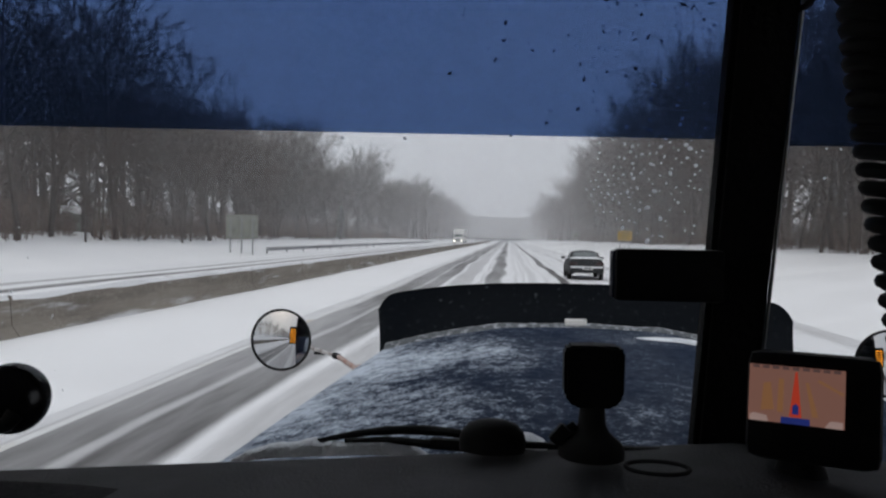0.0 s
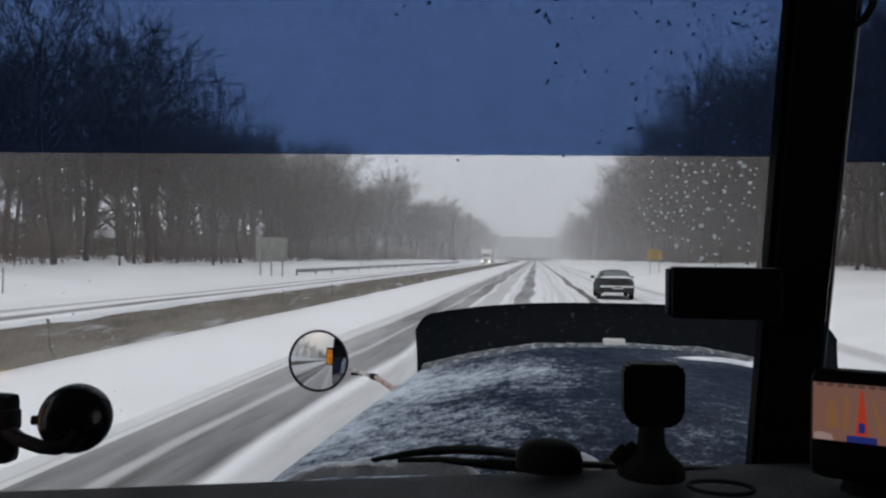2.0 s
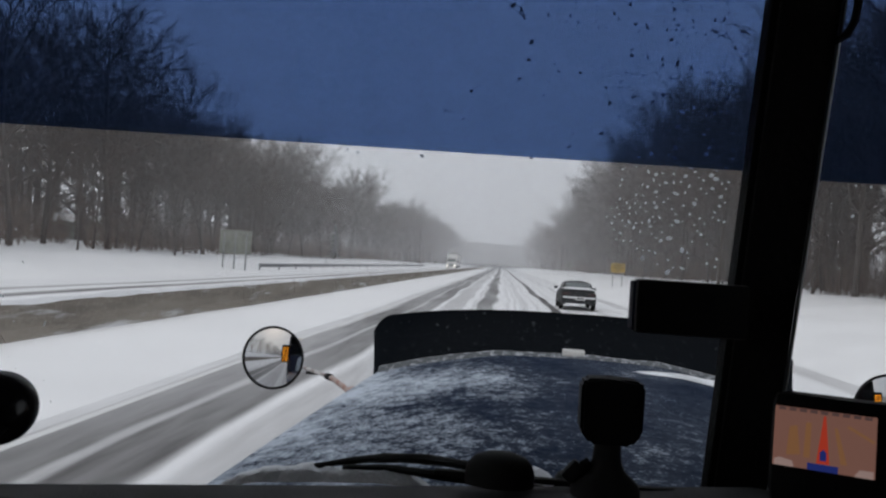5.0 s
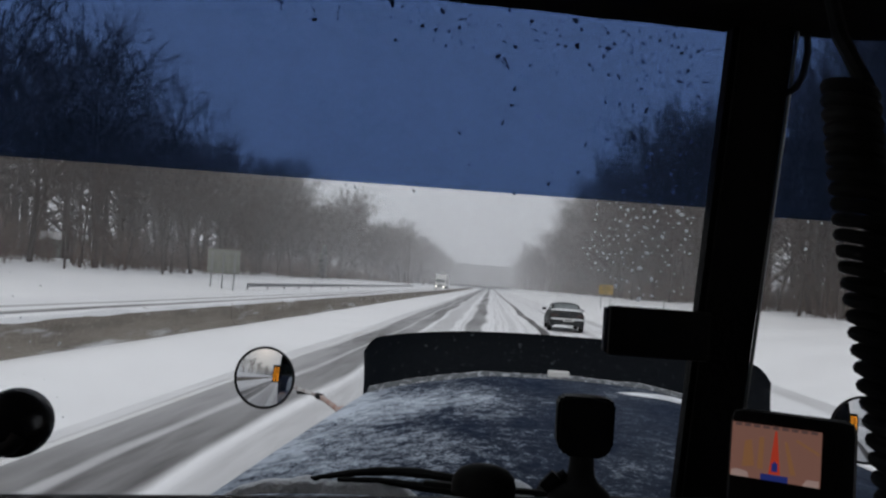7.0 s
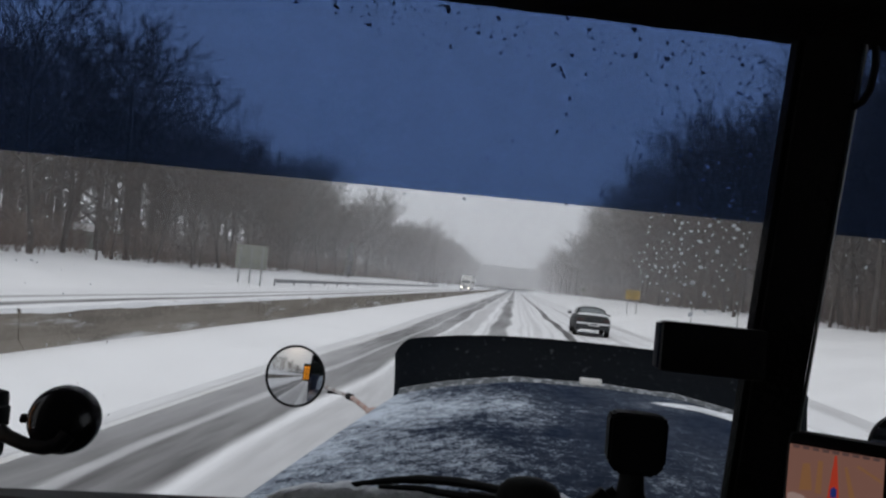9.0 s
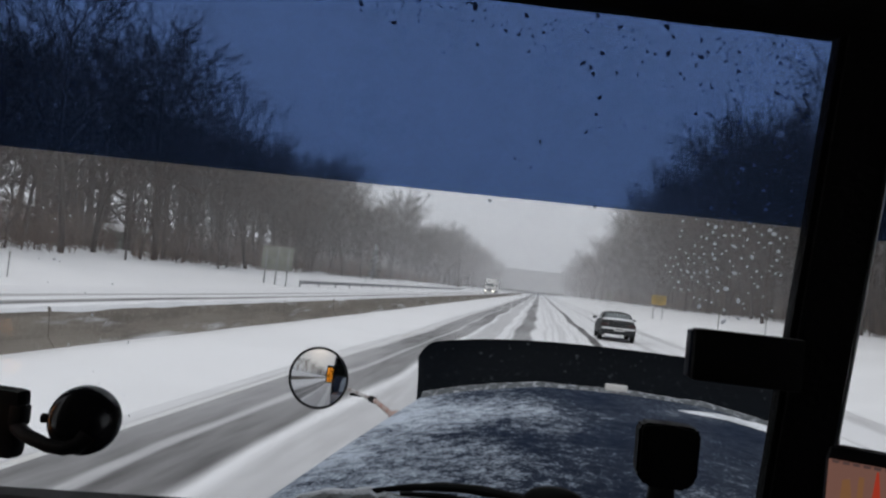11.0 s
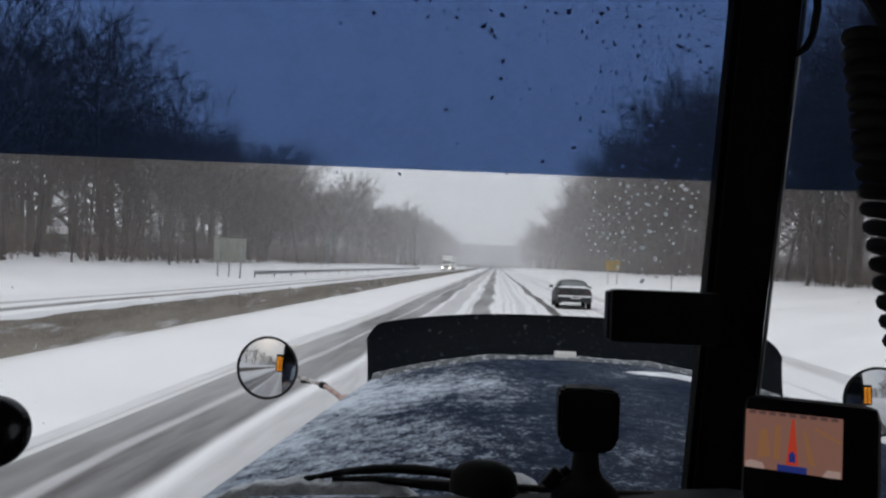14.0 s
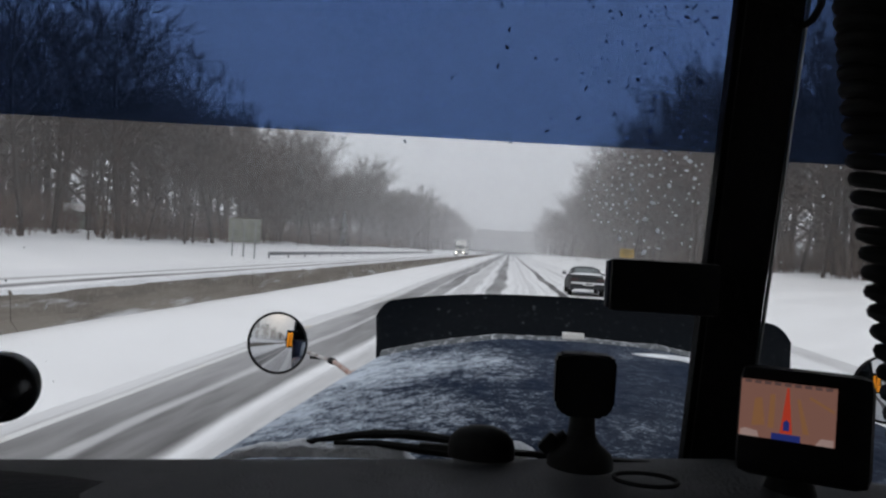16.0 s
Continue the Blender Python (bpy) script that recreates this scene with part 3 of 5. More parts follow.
def shell():
    """The cab round the camera: pillars, header, roof, sides, back and doors."""
    lean = -0.245

    def at_z(z):
        return 0.889 + lean * (z - 2.05)
    bm = B()
    pts = [(at_z(z), z) for z in (1.55, 2.32)]
    quad = [(pts[0][0] - 0.03, pts[0][1]), (pts[0][0] + 0.010, pts[0][1]), (pts[1][0] + 0.010, pts[1][1]), (pts[1][0] - 0.03, pts[1][1])]
    prism(bm, quad, -0.0345, 0.033, "x")
    bmesh.ops.bevel(bm, geom=bm.edges[:], offset=0.007, segments=2, affect="EDGES")
    part("windshield_post", bm, TRIM, truck, "black centre post of the split windshield")
    bm = B()
    rod(bm, (0.0365, at_z(1.62) - 0.02, 1.62), (0.0365, at_z(2.30) - 0.02, 2.30), 0.0022, n=6)
    part("post_seal", bm, GALV, truck, "pale seal strip along the post")
    for side in (-1, 1):
        bm = B()
        prism(bm, [(at_z(1.45) - 0.06, 1.45), (at_z(1.45) + 0.05, 1.45), (at_z(2.36) + 0.05, 2.36), (at_z(2.36) - 0.06, 2.36)], side * 1.10, side * 1.17, "x")
        part("corner_pillar", bm, TRIM, truck, "black corner pillar")
        x0, x1 = (-1.10, -0.003) if side < 0 else (0.003, 1.10)
        low = 2.062 - (0.006 if side > 0 else 0)
        slope = 0.010 if side < 0 else 0.0
        for name, m, label in (("windshield_pane", GLASS, "clear windshield pane"), ("sun_strip", TINT, "dark blue translucent sun strip across the glass")):
            film = m is TINT
            rows = []
            for k in range(2):
                row = []
                for i in range(31):
                    x = x0 + (x1 - x0) * i / 30
                    z = ((low + slope * max(0.0, -x)) if film else 1.58) if k == 0 else 2.345
                    row.append((x, at_z(z) + (0.004 if film else 0.015), z))
                rows.append(row)
            bm = skin(B(), rows)
            thicken(bm, 0.0008 if film else 0.005)
            pane = part(name, bm, m, truck, label)
            pane.visible_shadow = False
    bm, rows = B(), []
    for i in range(61):
        x = -1.1 + 2.2 * i / 60
        dip = 2.292 - 0.026 * max(0.0, min(1.0, (x + 0.45) / 0.45)) + 0.0015 * noise.noise((x * 14, 0, 0))
        y = at_z(dip)
        rows.append([(x, y + 0.03, dip + 0.05), (x, y + 0.005, dip + 0.004), (x, y - 0.02, dip), (x, y - 0.10, dip + 0.03), (x, y - 0.25, dip + 0.10), (x, y - 0.30, dip + 0.20)])
    skin(bm, rows)
    thicken(bm, 0.01)
    part("windshield_header", bm, TRIM, truck, "black padded header above the windshield")
    bm = box(B(), (0, -0.10, 2.47), (2.36, 1.95, 0.06), 0.02)
    part("roof", bm, TRIM, truck)
    bm = box(B(), (0, -1.02, 1.55), (2.36, 0.06, 1.8), 0.01)
    part("back_panel", bm, TRIM, truck)
    bm = box(B(), (0, -0.05, 0.62), (2.3, 1.95, 0.06), 0.01)
    part("cab_floor", bm, TRIM, truck)
    bm = box(B(), (0, 1.00, 1.10), (2.16, 0.05, 0.95), 0.01)
    part("firewall", bm, BLUE, truck)
    for side in (-1, 1):
        bm = box(B(), (side * 1.16, -0.02, 1.12), (0.07, 1.85, 1.02), 0.02)
        door = part("door", bm, BLUE, truck, "dark blue cab door")
        bm = B()
        box(bm, (side * 1.15, -0.62, 2.02), (0.06, 0.75, 0.84), 0.01)
        box(bm, (side * 1.15, 0.15, 2.42), (0.06, 1.35, 0.08), 0.01)
        part("window_frame", bm, TRIM, door)
        bm = box(B(), (side * 1.155, 0.27, 2.0), (0.005, 1.03, 0.76))
        gl = part("side_window", bm, GLASS, door)
        gl.visible_shadow = False
        # fender with its wheel arch
        bm, rows = B(), []
        for j in range(21):
            a = math.pi * j / 20
            y, z = 2.15 - 0.66 * math.cos(a), 0.62 + 0.60 * math.sin(a)
            rows.append([(side * 0.78, y, z + 0.06), (side * 1.00, y, z + 0.05), (side * 1.12, y, z), (side * 1.13, y, z - 0.06)])
        skin(bm, rows)
        thicken(bm, 0.01)
        part("fender", bm, BLUE, truck, "rounded blue fender")
        m = Matrix.Translation((side * 0.86, 2.15, 0.5)) @ Euler((0, radians(90), 0)).to_matrix().to_4x4()
        bm = lathe(B(), [(0.20, -0.12), (0.44, -0.13), (0.50, -0.09), (0.50, 0.09), (0.44, 0.13), (0.20, 0.12)], m, 32)
        wheel = part("wheel", bm, RUBBER, truck, "black truck tyre")
        bm = lathe(B(), [(0.0, -0.06), (0.24, -0.06), (0.28, -0.13), (0.28, 0.13), (0.24, 0.06), (0.0, 0.06)], m, 24)
        part("rim", bm, CHROME, wheel)
    part("cargo_body", box(B(), (0, -3.75, 2.05), (2.42, 5.2, 2.35), 0.05), BLUE, truck, "dark box body behind the cab")
    part("chassis", box(B(), (0, -1.8, 0.72), (0.86, 8.6, 0.22), 0.02), RUBBER, truck)
    for side in (-1, 1):
        m = Matrix.Translation((side * 0.95, -4.4, 0.5)) @ Euler((0, radians(90), 0)).to_matrix().to_4x4()
        w = part("wheel", lathe(B(), [(0.20, -0.22), (0.44, -0.24), (0.50, -0.18), (0.50, 0.18), (0.44, 0.24), (0.20, 0.22)], m, 32), RUBBER, truck, "black truck tyre")
        part("rim", lathe(B(), [(0.0, -0.06), (0.24, -0.06), (0.28, -0.23), (0.28, 0.23), (0.24, 0.06), (0.0, 0.06)], m, 24), CHROME, w)
    # door mirrors with amber marker lamps
    for side in (-1, 1):
        bm = box(B(), (side * 1.310, 0.72, 1.64), (0.30, 0.08, 0.72), 0.03)
        box(bm, (side * 1.20, 0.70, 1.95), (0.10, 0.03, 0.03), 0.006)
        box(bm, (side * 1.20, 0.70, 1.48), (0.10, 0.03, 0.03), 0.006)
        head = part("door_mirror", bm, BLACK, truck, "tall black door mirror")
        for col in range(2):
            for row in range(7):
                bm = box(B(), (side * (1.245 + 0.125 * col), 0.766, 1.37 + 0.082 * row), (0.084, 0.012, 0.026), 0.004)
                part("marker_lamp", bm, AMBER, head, "lit amber lamp")
    bm = B()
    box(bm, (0, 2.87, 1.25), (1.36, 0.05, 0.62), 0.02)
    for k in range(9):
        box(bm, (0, 2.905, 0.98 + 0.065 * k), (1.30, 0.03, 0.022), 0.004)
    part("grille", bm, CHROME, truck)
    bm = box(B(), (0, 3.02, 0.72), (2.2, 0.16, 0.30), 0.04)
    part("bumper", bm, CHROME, truck)


def dashboard():
    """The dash top: a low cowl along the glass, lower towards the corners, and a rounded near edge."""
    bm, rows = B(), []
    for i in range(81):
        x = -1.1 + 2.2 * i / 80
        edge = 1.716 - 0.075 * min(1.1, abs(x) / 0.9)
        bump = 0.004 * noise.noise((x * 3, 0, 0))
        rows.append([(x, 1.00, edge - 0.10), (x, 0.925, edge - 0.012), (x, 0.905, edge), (x, 0.85, edge + 0.002 + bump), (x, 0.76, edge + 0.004 + bump), (x, 0.70, edge + 0.002), (x, 0.665, edge - 0.012), (x, 0.655, edge - 0.05),
                     (x, 0.70, edge - 0.14), (x, 0.70, 1.10)])
    skin(bm, rows)
    thicken(bm, 0.012)
    return part("dashboard", bm, DASH, truck, "dark grey vinyl dashboard")


def binnacle():
    """The black hood over the instruments, lower than the dash edge, before the driver."""
    bm, rows = B(), []
    for i in range(41):
        u = -1 + i / 20
        x = -0.70 + 0.33 * u
        top = 1.662 - 0.030 * abs(u) ** 5
        rows.append([(x, 0.845, top - 0.03), (x, 0.830, top - 0.006), (x, 0.805, top), (x, 0.70, top + 0.002), (x, 0.640, top - 0.004), (x, 0.625, top - 0.016), (x, 0.640, top - 0.12)])
    skin(bm, rows)
    thicken(bm, 0.008)
    return part("instrument_hood", bm, TRIM, truck, "black hood over the instruments")


def steering_wheel():
    m = Matrix.Translation((-0.52, 0.43, 1.58)) @ Euler((radians(-62), 0, 0)).to_matrix().to_4x4()
    pts = [m @ Vector((0.235 * math.cos(a), 0.235 * math.sin(a), 0)) for a in (2 * math.pi * k / 48 for k in range(49))]
    bm = pipe(B(), pts, 0.0145, 10)
    wheel = part("steering_wheel", bm, BLACK, truck, "black steering wheel rim")
    bm = B()
    for a in (90, 210, 330):
        rod(bm, m @ Vector((0, 0, -0.03)), m @ Vector((0.23 * math.cos(radians(a)), 0.23 * math.sin(radians(a)), 0)), 0.016, 0.012)
    lathe(bm, [(0.0, -0.06), (0.06, -0.06), (0.075, -0.03), (0.07, 0.0), (0.0, 0.01)], m, 24)
    part("hub", bm, BLACK, wheel)


def wiper():
    """The near wiper: a bowed blade that rests low along the glass, its arm, pivot and a bank of slush under it."""
    def bow(f):
        return -0.548 + 0.325 * f, 1.656 + 0.026 * math.sin(math.pi * min(1.0, f * 1.02)) ** 0.9 + 0.012 * f

    bm = B()
    pts = [(bow(k / 18)[0], 1.010, bow(k / 18)[1]) for k in range(19)]
    pipe(bm, pts, [0.0018, 0.0034, 0.004, 0.0038, 0.0044, 0.005, 0.0052] + [0.0066, 0.0058, 0.0062, 0.0070, 0.0062, 0.0058, 0.0062] + [0.0052, 0.005, 0.005, 0.0045, 0.004], 8)
    blade = part("wiper_blade", bm, RUBBER, truck, "bowed black wiper blade resting on the cowl")
    bm = B()
    pipe(bm, [(-0.475, 1.002, 1.672), (-0.42, 1.002, 1.676), (-0.36, 1.002, 1.672), (-0.28, 1.002, 1.670), (-0.19, 1.002, 1.668)], [0.003, 0.004, 0.006, 0.008, 0.009], 8)
    part("wiper_arm", bm, RUBBER, blade)
    for x0, x1, y0, top, seed in ((-0.64, -0.36, 0.994, 0.009, 3), (-0.30, -0.20, 0.996, 0.008, 8)):
        bm, rows = B(), []
        for j in range(113):
            x = x0 + (x1 - x0) * j / 112
            lift = 1.650 + 0.030 * max(0.0, x + 0.63) / 0.4 - 0.022 * (1 - math.sin(math.pi * j / 112)) ** 3
            h = top * math.sin(math.pi * j / 112) ** 0.4 * (1 + 1.1 * noise.noise((x * 24, 0, seed)) + 0.6 * noise.noise((x * 70, 4, seed)))
            rows.append([(x, y0 - 0.006, lift - 0.006)] + [(x, y0 + 0.008 * k, lift + h * (0.5, 0.85, 1.0, 0.8, 0.3)[k] * (1 + 0.4 * noise.noise((x * 40, k * 1.3, seed)))) for k in range(5)] + [(x, y0 + 0.042, lift - 0.006)])
        skin(bm, rows)
        part("slush", bm, SLUSH, blade, "grey slush banked along the blade")
    m = Matrix.Translation((-0.178, 1.020, 1.650))
    bm = lathe(B(), [(0.030, 0.0), (0.030, 0.018), (0.024, 0.032), (0.012, 0.040), (0.0, 0.041)], m, 24)
    part("pivot_cap", bm, RUBBER, blade)


def glass_flecks():
    """Snow flakes and drops that stick to the outside of the glass, in two patches the wiper misses."""
    rng = random.Random(11)
    def at_z(z):
        return 0.889 - 0.245 * (z - 2.05) + 0.023
    bm, drops = B(), B()
    spots = []
    while len(spots) < 330:
        x, z = rng.uniform(-0.50, -0.04), rng.uniform(1.94, 2.275)
        u = (x + 0.50) / 0.46
        want = 0.05 + 0.8 * u ** 3 if z > 2.06 else ((0.80 if z > 1.985 else 0.22) if x > -0.185 + 0.05 * rng.random() and z > 1.945 + 0.5 * max(0, -0.10 - x) else 0.0)
        if rng.random() < want * (0.55 if z > 2.06 else 1.0):
            if all((x - a) ** 2 + (z - b) ** 2 > 0.0055 ** 2 for a, b, _ in spots):
                spots.append((x, z, 1.0))
    for _ in range(260):
        u = rng.random() ** 0.7
        spots.append((-0.74 + 0.70 * u, 2.285 - 0.11 * rng.random() ** 2 * u, 1.0))
    for _ in range(90):
        spots.append((rng.uniform(0.05, 0.45), rng.uniform(1.93, 2.24), 0.8))
    for _ in range(45):
        spots.append((rng.uniform(-1.0, -0.86), rng.uniform(1.70, 2.02), 0.7))
    for x, z, k in spots:
        r = (0.00098 if z < 2.06 else 0.00090) * k * (1 + 1.8 * rng.random() ** 3)
        m = Matrix.Translation((x, at_z(z), z)) @ Euler((0, rng.uniform(0, 3), 0)).to_matrix().to_4x4() @ Matrix.Diagonal((r * rng.uniform(1.0, 1.9), r * 0.5, r * rng.uniform(0.7, 1.2), 1))
        # Most flecks over the sun strip take the darker backlit tone.
        white = z < 2.06 or x > -0.15 and z < 2.13 and rng.random() < 0.5
        bmesh.ops.create_icosphere(bm if white else drops, subdivisions=1, radius=1, matrix=m)
    solid("stuck_flakes", bm, FLAKE, "wet snow flakes stuck to the windshield", "snow flakes", kind="stuff")
    solid("wet_drops", drops, DROP, "wet drops stuck high on the windshield, toned dark as if backlit", "drops", kind="stuff")


hood()
bug_deflector()
hood_snow()
hood_mirror(-1)
hood_mirror(1)
shell()
dashboard()
binnacle()
steering_wheel()
wiper()
glass_flecks()


# ---- things in the cab ----
def post_device():
    thing = base("dash_camera", "black boxy camera clipped to the windshield post", "dash camera")
    bm = box(B(), (-0.088, 0.865, 1.909), (0.116, 0.030, 0.057), 0.005)
    part("body", bm, BLACK, thing)
    bm = box(B(), (-0.1455, 0.872, 1.909), (0.006, 0.026, 0.052), 0.002)
    part("side_cover", bm, NAVY, thing, "bluish end cover")
    bm = B()
    rod(bm, (-0.05, 0.878, 1.91), (-0.03, 0.895, 1.91), 0.012)
    part("bracket", bm, BLACK, thing)


def phone_mount():
    thing = base("phone_mount", "empty black suction phone mount standing on the dashboard", "phone mount")
    head = Matrix.Translation((-0.1735, 0.800, -0.0045)) @ Matrix.Diagonal((1.055, 1.0, 1.0, 1))
    bm = B()
    prism(bm, [(-0.0285, 1.791), (-0.019, 1.779), (0.019, 1.779), (0.0285, 1.791), (0.0290, 1.8375), (0.025, 1.8422), (0.0, 1.8432), (-0.025, 1.8422), (-0.0290, 1.8375)], -0.012, 0.018, "y")
    bmesh.ops.bevel(bm, geom=bm.edges[:], offset=0.003, segments=2, affect="EDGES")
    bmesh.ops.transform(bm, matrix=head, verts=bm.verts)
    part("holder_head", bm, BLACK, thing)
    m = Matrix.Translation((-0.171, 0.825, 1.7165))
    bm = lathe(B(), [(0.0350, 0.0), (0.0350, 0.007), (0.0320, 0.014), (0.0250, 0.020), (0.0190, 0.025), (0.0150, 0.033), (0.0136, 0.045), (0.0132, 0.066)], m, 28)
    part("suction_base", bm, RUBBER, thing)
    bm = B()
    rod(bm, (-0.205, 0.822, 1.737), (-0.188, 0.822, 1.750), 0.005)
    box(bm, (-0.205, 0.820, 1.739), (0.014, 0.012, 0.022), 0.003, Euler((0, radians(40), 0)).to_matrix().to_4x4())
    part("lock_lever", bm, BLACK, thing)


def satnav():
    tilt = Matrix.Translation((0.025, 0.775, 1.798)) @ Euler((radians(-8), 0, radians(-22))).to_matrix().to_4x4() @ Matrix.Diagonal((0.915, 1, 0.95, 1))
    thing = base("sat_nav", "black satellite navigator showing an orange street map", "sat nav", at=tilt)
    bm = box(B(), (0.010, 0.014, -0.012), (0.132, 0.030, 0.114), 0.015)
    part("case", bm, BLACK, thing)
    y = -0.0035
    bm = box(B(), (-0.006, y, 0.0), (0.093, 0.002, 0.058))
    screen = part("screen", bm, SCREEN_BG, thing, "glowing map screen", False)

    def flat(name, pts, material, d, label=""):
        b2 = B()
        prism(b2, [(px - 0.006, pz) for px, pz in pts], y - 0.0012 - d, y - 0.0009 - d, "y")
        part(name, b2, material, screen, label, False)
    flat("street", [(-0.032, 0.010), (-0.025, 0.012), (-0.021, -0.016), (-0.034, -0.018)], SCREEN_ROAD, 0.0)
    flat("street", [(-0.017, 0.016), (-0.012, 0.016), (-0.012, -0.018), (-0.018, -0.018)], SCREEN_ROAD, 0.0002)
    flat("street", [(0.009, 0.014), (0.012, 0.014), (0.022, -0.020), (0.016, -0.020)], SCREEN_ROAD, 0.0002)
    flat("street", [(0.020, 0.016), (0.044, 0.004), (0.046, 0.006), (0.022, 0.018)], SCREEN_ROAD, 0.0004)
    flat("route", [(-0.006, -0.022), (0.006, -0.022), (0.001, 0.024), (-0.001, 0.024)], SCREEN_RED, 0.0006, "red route wedge")
    flat("position", [(-0.003, -0.019), (0.003, -0.019), (0.003, -0.011), (0, -0.008), (-0.003, -0.011)], SCREEN_BLUE, 0.0010)
    flat("bar", [(-0.014, -0.029), (0.014, -0.029), (0.014, -0.0225), (-0.014, -0.0225)], SCREEN_BLUE, 0.0008, "blue distance bar")
    flat("button", [(-0.045, -0.029), (-0.026, -0.029), (-0.028, -0.023), (-0.040, -0.021), (-0.045, -0.023)], SCREEN_PALE, 0.0008)
    flat("button", [(0.028, -0.029), (0.045, -0.029), (0.045, -0.022), (0.033, -0.022)], SCREEN_PALE, 0.0008)
    flat("heading", [(-0.0465, 0.0245), (0.0465, 0.0245), (0.0465, 0.029), (-0.0465, 0.029)], SCREEN_BG, 0.0003)
    for k in range(9):
        x = -0.043 + 0.0098 * k
        flat("bar", [(x, 0.0255), (x + 0.0066, 0.0255), (x + 0.0066, 0.0285), (x, 0.0285)], SCREEN_DARK, 0.0008)
    bm = B()
    rod(bm, (0.0, 0.03, -0.05), (0.0, 0.035, -0.085), 0.016, 0.03)
    part("foot", bm, BLACK, thing)


def coiled_cord():
    """The spiral cord of a radio microphone, hung from the header."""
    pts, n = [], 34 * 14
    for i in range(n + 1):
        s = i / n
        cx = -0.092 + 0.040 * s + 0.016 * s * s
        z = 2.079 - 0.305 * s
        a = 2 * math.pi * (38 * s - 6 * s * s)
        r = 0.0116 + 0.0010 * math.sin(s * 7)
        pts.append((cx + r * math.cos(a), 0.40 + r * math.sin(a), z - 0.0016 * math.cos(a)))
    bm = pipe(B(), pts, 0.0040, 8)
    cord = solid("coiled_cord", bm, RUBBER, "black coiled microphone cord hanging from the header", "cord")
    bm = pipe(B(), [(-0.055, 0.58, 2.335), (-0.060, 0.54, 2.27), (-0.076, 0.48, 2.18), (-0.085, 0.43, 2.115), (-0.083, 0.40, 2.078)], 0.0046, 8)
    part("lead", bm, RUBBER, cord)


def hanging_cable():
    bm = pipe(B(), [(0.040, 0.82, 2.31), (0.047, 0.82, 2.26), (0.049, 0.82, 2.235), (0.047, 0.825, 2.21), (0.042, 0.83, 2.197), (0.035, 0.835, 2.192), (0.030, 0.838, 2.195)], 0.004, 8)
    solid("cable_loop", bm, RUBBER, "black cable looped beside the windshield post", "cable")


def dash_fan():
    thing = base("dash_fan", "round glossy black fan on a thick bent arm", "fan")
    n = (Vector((-0.30, 0, 1.95)) - Vector((-0.863, 0.885, 1.738))).normalized()
    m = Matrix.Translation((-0.863, 0.885, 1.738)) @ n.to_track_quat("Z", "Y").to_matrix().to_4x4()
    bm = lathe(B(), [(0.0, -0.026), (0.020, -0.025), (0.036, -0.016), (0.0425, -0.004), (0.043, 0.002), (0.040, 0.009), (0.032, 0.016), (0.018, 0.021), (0.0, 0.022)], m, 40)
    part("housing", bm, GLOSSY, thing)
    bm = rod(B(), (-0.898, 0.880, 1.7355), (-0.916, 0.878, 1.7350), 0.0052, 0.0062, 12)
    part("knob", bm, BLACK, thing)
    bm = B()
    pipe(bm, [(-0.955, 0.885, 1.7185), (-0.925, 0.866, 1.7135), (-0.890, 0.856, 1.7085), (-0.868, 0.856, 1.7075), (-0.853, 0.860, 1.7125), (-0.848, 0.868, 1.724)], [0.0095, 0.009, 0.0085, 0.0085, 0.0095, 0.011], 12)
    part("arm", bm, BLACK, thing)
    bm = box(B(), (-0.988, 0.89, 1.7205), (0.076, 0.03, 0.088), 0.010)
    box(bm, (-0.952, 0.885, 1.7330), (0.018, 0.022, 0.026), 0.004)
    part("bracket", bm, BLACK, thing)


def antenna_puck():
    thing = base("antenna_puck", "black domed antenna puck on the dashboard edge", "antenna")
    m = Matrix.Translation((-0.277, 0.885, 1.7055)) @ Matrix.Diagonal((1.0, 0.7, 1, 1))
    bm = lathe(B(), [(0.0385, -0.004), (0.0385, 0.008), (0.036, 0.017), (0.029, 0.025), (0.016, 0.030), (0.0, 0.031)], m, 28)
    part("dome", bm, RUBBER, thing)
    bm = box(B(), (-0.20, 0.895, 1.706), (0.30, 0.012, 0.006), 0.002)
    part("plate", bm, RUBBER, thing)


def cable_ring():
    pts = [(-0.112 + 0.031 * math.cos(a), 0.772 + 0.022 * math.sin(a), 1.7225 - 0.0002) for a in (2 * math.pi * k / 28 for k in range(29))]
    solid("cable_ring", pipe(B(), pts, 0.0022, 6), RUBBER, "thin black cable coiled on the dashboard", "cable")


post_device()
phone_mount()
satnav()
coiled_cord()
hanging_cable()
dash_fan()
antenna_puck()
cable_ring()


